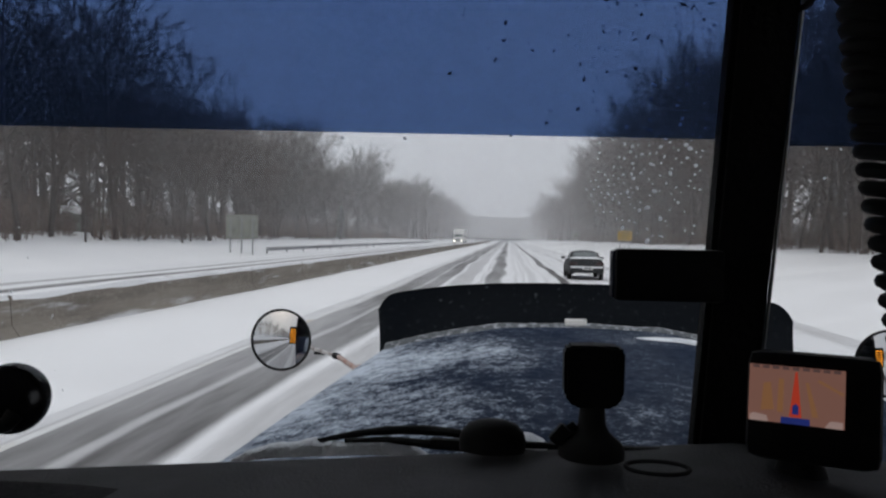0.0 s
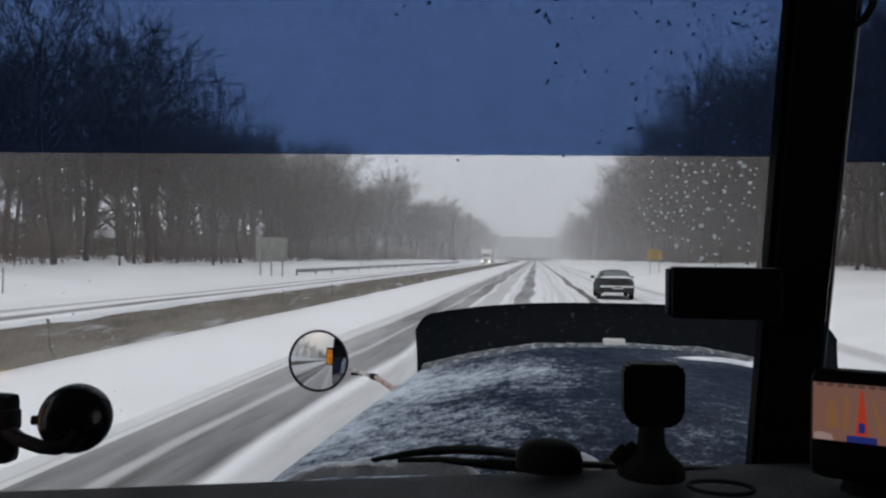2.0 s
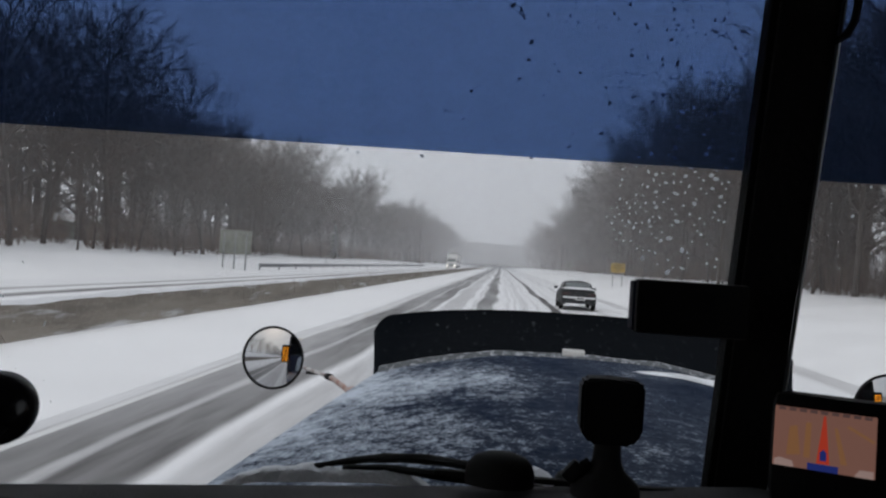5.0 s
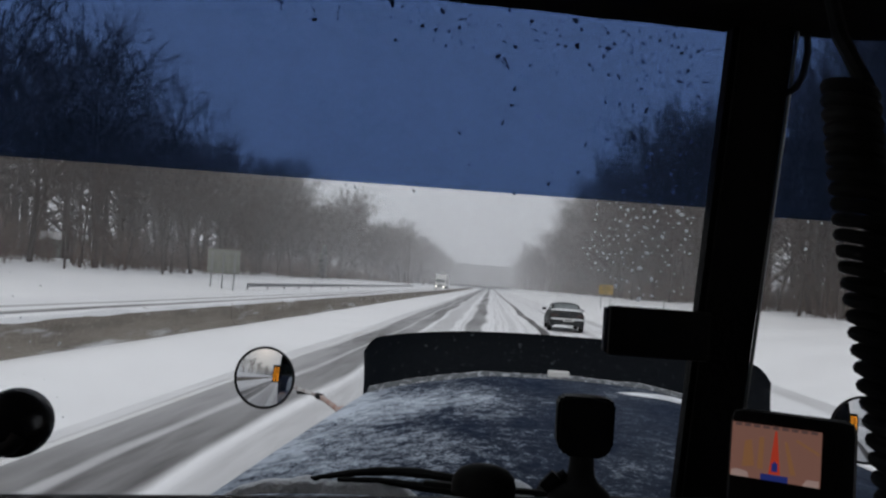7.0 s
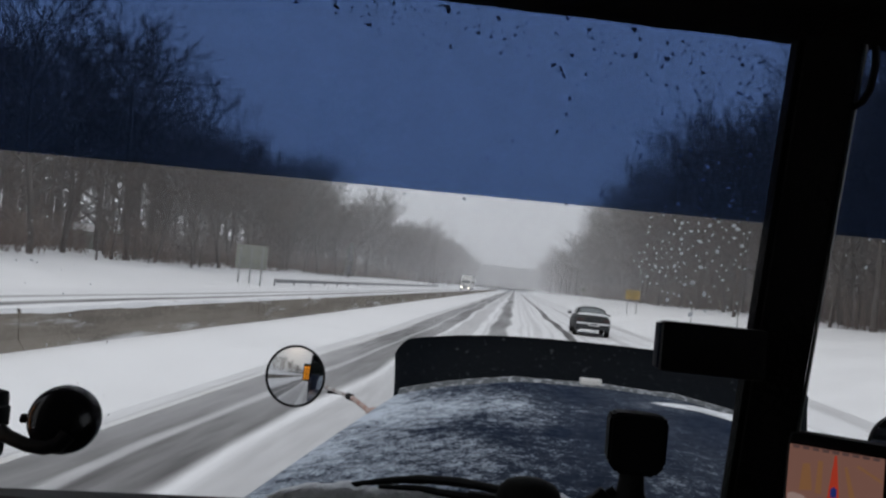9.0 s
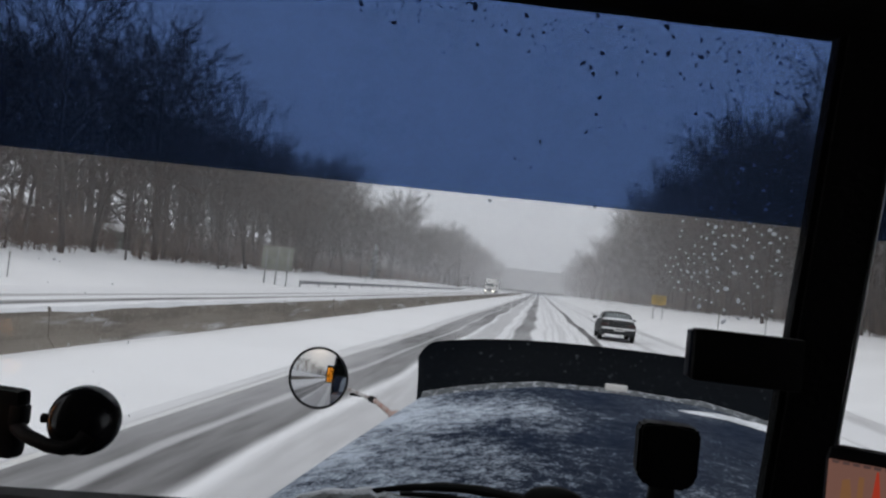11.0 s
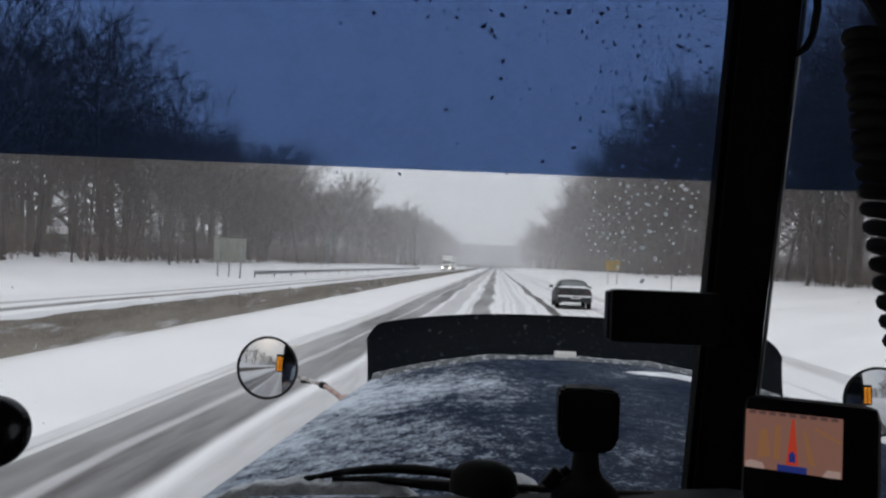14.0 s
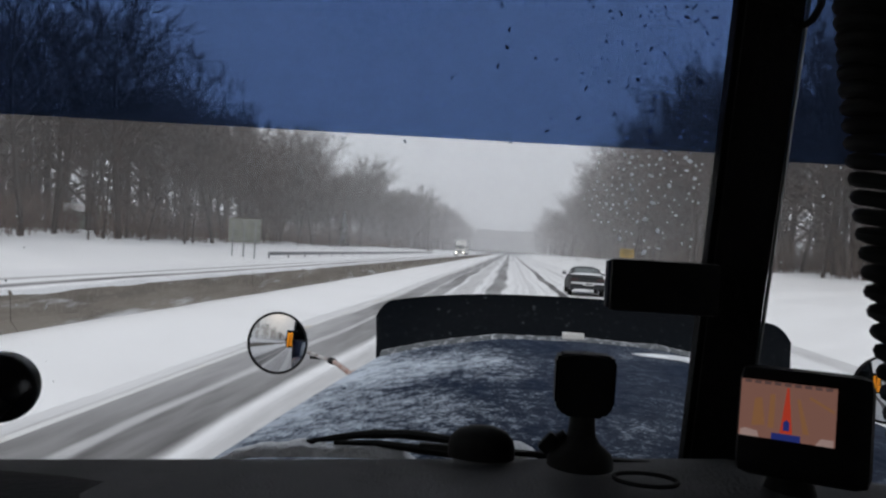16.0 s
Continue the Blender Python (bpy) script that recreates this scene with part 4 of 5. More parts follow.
# ---- vehicles on the road ----
def sedan():
    """A dark sedan seen from behind, its nose towards +y, wheels on z = 0."""
    thing = base("sedan", "dark grey sedan with snow on its boot lid and roof", "car", at=pose(3.55, 39.0, 0.0, 0, 0, -1.0))
    bm, rows = B(), []
    side = [(-2.30, 0.45, 0.62), (-2.26, 0.95, 0.80), (-1.70, 1.00, 0.84), (-1.25, 1.02, 0.85), (0.9, 0.98, 0.86), (1.9, 0.88, 0.84), (2.25, 0.70, 0.72)]
    for y, top, half in side:
        rows.append([(-half * 0.96, y, 0.28), (-half - 0.03, y, 0.52), (-half - 0.02, y, top * 0.72), (-half + 0.06, y, top - 0.02), (-half * 0.5, y, top + 0.025), (0, y, top + 0.035),
                     (half * 0.5, y, top + 0.025), (half - 0.06, y, top - 0.02), (half + 0.02, y, top * 0.72), (half + 0.03, y, 0.52), (half * 0.96, y, 0.28)])
    skin(bm, rows)
    bmesh.ops.holes_fill(bm, edges=[e for e in bm.edges if e.is_boundary])
    part("body", bm, CARPAINT, thing)
    bm, rows = B(), []
    for y, z, half in [(-1.55, 1.0, 0.72), (-1.05, 1.34, 0.60), (-0.5, 1.41, 0.57), (0.15, 1.38, 0.58), (0.95, 0.98, 0.70)]:
        rows.append([(-half - 0.10 * (z > 1.2), y, 0.97), (-half, y, z - 0.05), (-half * 0.6, y, z), (0, y, z + 0.015), (half * 0.6, y, z), (half, y, z - 0.05), (half + 0.10 * (z > 1.2), y, 0.97)])
    skin(bm, rows)
    part("cabin", bm, CARPAINT, thing)
    bm = skin(B(), [[(-0.62, -1.565, 1.035), (0, -1.58, 1.045), (0.62, -1.565, 1.035)], [(-0.54, -1.12, 1.315), (0, -1.13, 1.335), (0.54, -1.12, 1.315)]])
    thicken(bm, 0.01)
    part("rear_window", bm, CARGLASS, thing, "pale reflecting rear window")
    for s in (-1, 1):
        bm = skin(B(), [[(s * 0.765, -1.2, 1.02), (s * 0.765, 0.6, 1.02)], [(s * 0.665, -0.95, 1.30), (s * 0.665, 0.1, 1.32)]])
        thicken(bm, 0.01)
        part("side_window", bm, CARGLASS, thing)
        bm = box(B(), (s * 0.63, -2.275, 0.80), (0.36, 0.06, 0.13), 0.02)
        part("tail_lamp", bm, REDLAMP, thing, "dark red tail lamp")
        bm = box(B(), (s * 0.98, 0.45, 1.02), (0.20, 0.10, 0.12), 0.03)
        part("side_mirror", bm, CARPAINT, thing)
        for y in (-1.35, 1.35):
            m = Matrix.Translation((s * 0.77, y, 0.31)) @ Euler((0, radians(90), 0)).to_matrix().to_4x4()
            bm = lathe(B(), [(0.16, -0.10), (0.29, -0.10), (0.31, -0.07), (0.31, 0.07), (0.29, 0.10), (0.16, 0.10)], m, 24)
            w = part("wheel", bm, RUBBER, thing, "dark tyre")
            bm = lathe(B(), [(0.0, -0.08), (0.19, -0.08), (0.19, 0.08), (0.0, 0.08)], m, 16)
            part("rim", bm, CHROME, w)
    bm = box(B(), (0, -2.30, 0.48), (1.62, 0.16, 0.26), 0.05)
    part("bumper", bm, CARPAINT, thing)
    bm = box(B(), (0.05, -2.388, 0.60), (0.50, 0.012, 0.16), 0.004)
    plate = part("number_plate", bm, PLATE, thing, "pale number plate")
    bm = box(B(), (0.05, -2.396, 0.60), (0.34, 0.006, 0.06))
    part("bar", bm, RUBBER, plate)
    bm, rows = B(), []
    for j in range(9):
        y = -2.20 + 0.55 * j / 8
        rows.append([(x, y, 1.0 + 0.03 + 0.09 * math.sin(math.pi * j / 8) ** 0.5 * (1 - (x / 0.82) ** 4) + 0.012 * noise.noise((x * 4, y * 4, 1))) for x in np.linspace(-0.76, 0.76, 17)])
    skin(bm, rows)
    part("boot_snow", bm, SNOW_CLUMP, thing, "snow lying on the boot lid")
    bm = box(B(), (0, -2.33, 0.635), (1.55, 0.14, 0.07), 0.03)
    part("bumper_snow", bm, SNOW_CLUMP, thing, "snow along the rear bumper")


def semi_truck(paint, label, at):
    """An oncoming lorry, its nose towards -y."""
    thing = base("semi_truck", label, "lorry", at=at)
    bm = box(B(), (0, 0.7, 1.25), (2.0, 1.5, 0.95), 0.15)
    part("hood", bm, paint, thing)
    bm = box(B(), (0, 2.3, 2.05), (2.4, 1.9, 2.3), 0.18)
    part("cab", bm, paint, thing)
    bm = box(B(), (0, 1.36, 2.35), (2.05, 0.06, 0.75), 0.03)
    part("windshield", bm, CARGLASS, thing)
    bm = box(B(), (0, -0.07, 1.2), (1.1, 0.06, 0.75), 0.03)
    part("grille", bm, GALV, thing)
    bm = box(B(), (0, -0.05, 0.62), (2.4, 0.2, 0.4), 0.06)
    part("bumper", bm, paint, thing)
    for s in (-1, 1):
        bm = box(B(), (s * 0.86, -0.1, 1.0), (0.34, 0.10, 0.22), 0.04)
        part("headlamp", bm, HEAD, thing, "lit headlamp")
        bm = box(B(), (s * 1.5, 1.5, 2.2), (0.2, 0.1, 0.7), 0.03)
        part("door_mirror", bm, BLACK, thing)
        for y in (0.7, 4.4, 5.6, 14.4, 15.6):
            m = Matrix.Translation((s * 1.05, y, 0.5)) @ Euler((0, radians(90), 0)).to_matrix().to_4x4()
            part("wheel", lathe(B(), [(0.2, -0.14), (0.46, -0.14), (0.5, -0.1), (0.5, 0.1), (0.46, 0.14), (0.2, 0.14)], m, 20), RUBBER, thing)
    bm = box(B(), (0, 10.4, 2.55), (2.5, 12.6, 2.8), 0.05)
    part("trailer", bm, WHITE, thing, "white box trailer")
    bm = box(B(), (0, 10.0, 0.9), (1.2, 12.5, 0.25), 0.02)
    part("chassis", bm, RUBBER, thing)


sedan()
semi_truck(WHITE, "white oncoming lorry with lit headlamps and a box trailer", pose(-12.2, 180.0, 0.03))
semi_truck(BLUE, "blue oncoming lorry with lit headlamps and a white trailer", pose(-13.2, -300.0, 0.03))


# ---- signs, stakes, rail ----
def yellow_sign():
    x, y = 10.6, 72.0
    z = rise(x, y)
    thing = base("yellow_sign", "yellow warning sign on two steel posts in the snow", "road sign", at=pose(x, y, z))
    bm = box(B(), (0, 0, 1.75), (1.3, 0.02, 0.85), 0.0)
    bmesh.ops.bevel(bm, geom=[e for e in bm.edges if abs(e.verts[0].co.y - e.verts[1].co.y) > 0.01], offset=0.06, segments=3, affect="EDGES")
    panel = part("panel", bm, YELLOW, thing, smooth=False)
    for k, w in enumerate((0.8, 1.0, 0.5)):
        part("bar", box(B(), (0, -0.012, 2.0 - 0.24 * k), (w, 0.004, 0.10)), RUBBER, panel, smooth=False)
    for s in (-0.42, 0.42):
        part("post", box(B(), (s, 0.04, 0.75), (0.06, 0.05, 2.3), 0.008), GALV, thing)


def sign_back():
    x, y = -22.6, 62.0
    z = rise(x, y)
    thing = base("sign_back", "grey back of a large road sign on three posts", "road sign", at=pose(x, y, z, 0, 0, 4))
    bm = box(B(), (0, 0, 2.25), (2.7, 0.03, 2.0), 0.01)
    panel = part("panel", bm, GREY_PANEL, thing)
    for k in range(3):
        part("rail", box(B(), (0, -0.04, 1.55 + 0.7 * k), (2.6, 0.04, 0.06)), GALV, panel)
    for s in (-0.95, 0, 0.95):
        part("post", box(B(), (s, -0.06, 1.3), (0.10, 0.08, 3.4), 0.01), GALV, thing)


def small_signs():
    for x, y, h, lab in ((-22.3, 29.0, 1.1, "thin marker stake standing in the snow"), (-22.5, 95.0, 1.1, "thin marker stake standing in the snow"), (11.5, 52.0, 1.2, "thin marker stake standing in the snow"), (12.5, 45.0, 1.0, "thin marker stake standing in the snow")):
        thing = base("marker_stake", lab, "stake", "marker stakes", at=pose(x, y, rise(x, y)))
        part("stake", box(B(), (0, 0, h / 2 - 0.1), (0.05, 0.03, h + 0.2), 0.006), GALV, thing)
        part("reflector", box(B(), (0, -0.02, h - 0.14), (0.07, 0.012, 0.16), 0.004), GREY_PANEL, thing)
    x, y = 11.0, 128.0
    thing = base("small_sign", "small pale diamond road sign on a post", "road sign", at=pose(x, y, rise(x, y)))
    part("panel", box(B(), (0, 0, 2.1), (0.75, 0.02, 0.75), 0.005, Euler((0, radians(45), 0)).to_matrix().to_4x4()), GREY_PANEL, thing, smooth=False)
    part("post", box(B(), (0, 0.04, 1.0), (0.06, 0.05, 2.4), 0.006), GALV, thing)


def guardrail():
    thing = base("guardrail", "steel guardrail half buried in snow", "guardrail")
    wave = [(0.0, 0.40), (0.05, 0.44), (0.05, 0.50), (0.0, 0.55), (0.05, 0.60), (0.05, 0.66), (0.0, 0.70), (-0.01, 0.70), (0.04, 0.66), (0.04, 0.60), (-0.012, 0.55), (0.04, 0.50), (0.04, 0.44), (-0.01, 0.40)]
    for k in range(24):
        y = 66 + 6 * k
        ob = part("beam", prism(B(), [(-21.6 + u, v - 0.02) for u, v in wave], y, y + 6.02, "y"), GALV, thing)
        part("post", box(B(), (-21.72, y + 0.1, 0.25), (0.12, 0.15, 0.95), 0.01), GALV, thing)
        part("snow_strip", box(B(), (-21.58, y + 3, 0.72), (0.10, 5.9, 0.05), 0.018), SNOW_CLUMP, ob)


yellow_sign()
sign_back()
small_signs()
guardrail()


# ---- the bridge that the road has passed under, behind ----
def overpass():
    y0, y1 = -226.0, -212.0
    thing = base("overpass", "concrete road bridge on a row of columns with a fence", "bridge")
    bm = box(B(), (-4, (y0 + y1) / 2, 6.9), (72, y1 - y0, 0.35), 0.03)
    part("deck", bm, CONCRETE, thing)
    for k in range(5):
        part("girder", box(B(), (-4, y0 + 1.2 + 2.9 * k, 6.1), (72, 0.7, 1.3), 0.03), CONCRETE, thing)
    for y in (y0 + 0.15, y1 - 0.15):
        part("parapet", box(B(), (-4, y, 7.35), (72, 0.3, 0.9), 0.03), CONCRETE, thing)
        part("snow_strip", box(B(), (-4, y, 7.84), (72, 0.28, 0.08), 0.03), SNOW_CLUMP, thing)
    part("cap_beam", box(B(), (-8.7, (y0 + y1) / 2, 5.1), (1.2, 13.2, 0.75), 0.04), CONCRETE, thing)
    for k in range(4):
        part("column", box(B(), (-8.7, y0 + 1.6 + 3.6 * k, 2.4), (0.95, 0.95, 4.8), 0.06), CONCRETE, thing)
    for x in (-34.0, 21.0):
        part("abutment", box(B(), (x, (y0 + y1) / 2, 3.2), (1.2, 14.0, 6.6), 0.05), CONCRETE, thing)
        part("wing_wall", box(B(), (x + (6 if x > 0 else -6), y1 + 0.6, 2.6), (11, 0.6, 5.0), 0.05), CONCRETE, thing)
    for y in (y0 + 0.15, y1 - 0.15):
        fence = part("fence", box(B(), (-4, y, 9.0), (60, 0.05, 0.05)), GALV, thing)
        part("rail", box(B(), (-4, y, 8.0), (60, 0.05, 0.05)), GALV, fence)
        for k in range(25):
            part("post", box(B(), (-34 + 2.5 * k, y, 8.35), (0.07, 0.07, 1.35)), GALV, fence)
    sign = base("exit_sign", "green motorway exit sign hung on the bridge", "road sign", at=pose(1.2, y0 - 0.30, 7.4))
    panel = part("panel", box(B(), (0, 0, 0), (3.6, 0.06, 3.1), 0.02), GREEN, sign)
    part("top_panel", box(B(), (-0.1, 0, 1.80), (2.1, 0.06, 0.5), 0.02), GREEN, sign)
    part("route_shield", box(B(), (0, -0.04, 0.98), (1.0, 0.02, 0.8), 0.02), WHITE, panel)
    for word, z, size, m in (("145", 0.80, 0.5, RUBBER), ("Horse Hill", -0.15, 0.55, WHITE), ("Road", -0.75, 0.5, WHITE), ("1 1/4 MILES", -1.3, 0.38, WHITE)):
        cu = bpy.data.curves.new("words", "FONT")
        cu.body, cu.size, cu.align_x, cu.extrude = word, size, "CENTER", 0.01
        tmp = bpy.data.objects.new("words", cu)
        scene.collection.objects.link(tmp)
        me = bpy.data.meshes.new_from_object(tmp.evaluated_get(bpy.context.evaluated_depsgraph_get()))
        bpy.data.objects.remove(tmp)
        me.materials.clear()
        me.materials.append(m)
        ob = new("lettering", me)
        ob.parent = panel
        ob.matrix_basis = pose(0, -0.06, z, 90, 0, 0)


overpass()


def retaining_wall():
    """The stone-faced wall beside the road past the bridge, stepping down, with snow on top."""
    thing = base("retaining_wall", "stone-faced retaining wall topped with snow", "wall")
    for k in range(8):
        h, y = 5.0 - 0.5 * k, -208 + 6.0 * k
        seg = part("panel", box(B(), (16.0 + 0.3 * k, y, h / 2), (0.6, 5.97, h), 0.03), CONCRETE, thing)
        part("snow_cap", box(B(), (16.0 + 0.3 * k, y, h + 0.07), (0.7, 5.9, 0.16), 0.06), SNOW_CLUMP, seg)


def power_lines():
    for x in (-70, 75):
        thing = base("power_pole", "wooden power pole with a cross arm", "power pole", "power poles", at=pose(x, -175, rise(x, -175)))
        part("pole", rod(B(), (0, 0, -0.5), (0, 0, 14.5), 0.17, 0.11, 12), BARK, thing)
        part("cross_arm", box(B(), (0, 0, 13.8), (0.12, 2.6, 0.14), 0.01), BARK, thing)
    for k in range(3):
        y = -176.1 + 1.1 * k
        pts = [(-70 + 145 * s / 24, y, 14.6 + 0.6 * s / 24 - 1.8 * (1 - ((s - 12) / 12) ** 2)) for s in range(25)]
        solid("power_cable", pipe(B(), pts, 0.02, 5), RUBBER, "black overhead power cable", "cable", "power cables")


def spruce(x, y, h, seed):
    """A snow-laden spruce: whorls of drooping boughs, each with its load of snow."""
    rng = random.Random(seed)
    thing = base("spruce", "snow-laden dark green spruce at the edge of the woods", "tree", "spruces", at=pose(x, y, rise(x, y)))
    part("trunk", rod(B(), (0, 0, -0.4), (0, 0, h), 0.016 * h, 0.01, 8), BARK, thing)
    for name, lift, m in (("boughs", 0.0, NEEDLES), ("bough_snow", 0.06, SNOW_CLUMP)):
        vs, fs = [], []
        r2 = random.Random(seed)
        for i in range(150):
            f = 0.10 + 0.90 * i / 150
            ln = h * 0.26 * (1.02 - f) * r2.uniform(0.7, 1.15) + 0.2
            a = r2.uniform(0, 6.283)
            for q in range(9):
                s, da = q / 8, r2.uniform(-0.45, 0.45)
                p = Vector((math.cos(a) * ln * s * 0.8, math.sin(a) * ln * s * 0.8, h * f - 0.35 * ln * s * s + lift))
                e = Vector((math.cos(a + da), math.sin(a + da), -0.25)) * (0.35 + 0.2 * ln * (1 - s)) * (1 if lift == 0 else 0.75)
                w = Vector((-math.sin(a), math.cos(a), 0)) * (0.10 if lift == 0 else 0.07)
                n0 = len(vs)
                vs += [p - w, p + w, p + e]
                fs.append((n0, n0 + 1, n0 + 2))
        ob = new(name, mesh_arrays(name, vs, fs, m))
        ob.parent = thing


retaining_wall()
power_lines()
for x, y, h, seed in ((-32, -70, 9, 1), (-33, -96, 11, 2), (-31, -128, 8, 3), (-34, 9, 8, 4), (-31.2, 138, 6.5, 5)):
    spruce(x, y, h, seed)


# ---- woods ----
def tree_arrays(rng, height, limbs, subs, twigs, tips, thick=1.0, start=0.25, wide=0.34, rise_up=0.07, spare=False):
    """A bare tree: trunk, limbs, branches, twigs, as tapered bars that fan out into a domed crown. Two lists of (verts, faces): the wood and the fine crown."""
    wood, fine = ([], []), ([], [])
    heart = Vector((0, 0, height * 0.42))

    def bar(store, a, b, r0, r1, k):
        vs, fs = store
        d = (b - a).normalized()
        s = d.cross(Vector((0.31, 0.17, 0.93)) if store is wood else Vector((rng.gauss(0, 1), rng.gauss(0, 1), rng.gauss(0, 1)))).normalized()
        u = s.cross(d)
        n0 = len(vs)
        if store is fine:
            vs.extend((a - r0 * s, a + r0 * s, b + r1 * s, b - r1 * s))
            fs.append((n0, n0 + 1, n0 + 2, n0 + 3))
            return
        for p, r in ((a, r0), (b, r1)):
            for i in range(k):
                an = 2 * math.pi * i / k
                vs.append(p + r * (math.cos(an) * s + math.sin(an) * u))
        for i in range(k):
            j = (i + 1) % k
            fs.append((n0 + i, n0 + j, n0 + k + j, n0 + k + i))

    def limb(store, a, d, length, r0, segs, k, bend, up):
        pts = [a]
        for i in range(segs):
            d = (d + Vector((rng.gauss(0, bend), rng.gauss(0, bend), rng.gauss(0, bend) + up))).normalized()
            pts.append(pts[-1] + d * (length / segs))
        for i in range(segs):
            bar(store, pts[i], pts[i + 1], r0 * (1 - 0.75 * i / segs), r0 * (1 - 0.75 * (i + 1) / segs), k)
        return pts, d

    def away(d, spread, at=None):
        v = Vector((rng.gauss(0, 1), rng.gauss(0, 1), rng.gauss(0, 1)))
        v = (v - v.project(d)).normalized()
        out = (at - heart).normalized() * 0.55 if at is not None else Vector((0, 0, 0))
        return (d + v * spread + out).normalized()

    def along(pts, f):
        f = min(0.999, f) * (len(pts) - 1)
        i = int(f)
        return pts[i].lerp(pts[i + 1], f - i)
    r = 0.0112 * height * thick
    spine, _ = limb(wood, Vector((0, 0, -0.4)), Vector((rng.gauss(0, 0.04), rng.gauss(0, 0.04), 1)).normalized(), height * 0.84, r, 5 if spare else 10, 4 if spare else 7, 0.038, 0.05)
    for i in range(limbs):
        f = start + (0.97 - start) * ((i + rng.random()) / limbs) ** 0.85
        g = (f - start) / (1 - start)
        ln = height * (0.10 + wide * math.sin(math.pi * min(1.0, 0.20 + 0.78 * g)) ** 0.8) * rng.uniform(0.75, 1.2)
        a = i * 2.4 + rng.uniform(-0.5, 0.5)
        tilt = rng.uniform(0.75, 1.25) * (1.25 - 0.75 * g)
        d0 = Vector((math.cos(a) * tilt, math.sin(a) * tilt, 0.80)).normalized()
        pts, d = limb(wood, along(spine, f), d0, ln, r * (0.46 - 0.28 * f), 2 if spare else 5, 3 if spare else 5, 0.15, rise_up * 0.5)
        for j in range(subs):
            g = 0.22 + 0.78 * (j + rng.random()) / subs
            p0 = along(pts, g)
            ps, dd = limb(wood, p0, away((pts[-1] - pts[0]).normalized(), 0.75, p0), ln * rng.uniform(0.30, 0.50), r * 0.13, 1 if spare else 3, 3, 0.19, 0.015)
            for q in range(twigs):
                h = 0.15 + 0.85 * (q + rng.random()) / twigs
                p1 = along(ps, h)
                p2, d2 = limb(fine, p1, away((ps[-1] - ps[0]).normalized(), 0.75, p1), ln * rng.uniform(0.16, 0.30), 0.027 * thick, 1, 3, 0.2, 0.0)
                axis = (p2[-1] - p2[0]).normalized()
                for w in range(tips):
                    s = along(p2, rng.uniform(0.1, 1.0))
                    e = s + away(axis, 0.7) * ln * rng.uniform(0.07, 0.18)
                    side = away(axis, 3.0) * 0.019 * thick
                    n0 = len(fine[0])
                    fine[0].extend((s - side, s + side, e))
                    fine[1].append((n0, n0 + 1, n0 + 2))
    return wood, fine


def tree_kind(seed, height, limbs, subs, twigs, tips, label, thick=1.0, start=0.25, wide=0.34, rise_up=0.07):
    wood, fine = tree_arrays(random.Random(seed), height, limbs, subs, twigs, tips, thick, start, wide, rise_up)
    thing = base("bare_tree", label, "tree", "roadside woods")
    for name, (vs, fs), m in (("trunk", wood, BARK), ("crown", fine, TWIG)):
        ob = new(name, mesh_arrays(name, vs, fs, m))
        ob.parent = thing
    return thing


KINDS = [tree_kind(3, 20.0, 20, 6, 5, 8, "tall bare tree with a spreading crown of fine twigs", 1.0, 0.34, 0.30),
         tree_kind(8, 18.0, 19, 6, 5, 8, "bare tree with a dense rounded crown", 1.0, 0.28, 0.30),
         tree_kind(15, 22.0, 19, 6, 4, 7, "tall straight bare tree with a narrow crown", 0.9, 0.48, 0.15, 0.12),
         tree_kind(21, 14.0, 18, 6, 4, 7, "slender bare tree with low branches", 0.9, 0.14, 0.22, 0.10),
         tree_kind(33, 19.0, 19, 6, 5, 8, "forked bare tree with upswept limbs", 1.1, 0.30, 0.28, 0.14),
         tree_kind(47, 9.5, 16, 6, 4, 5, "young bare tree branching from near the ground", 0.8, 0.06, 0.28, 0.05)]


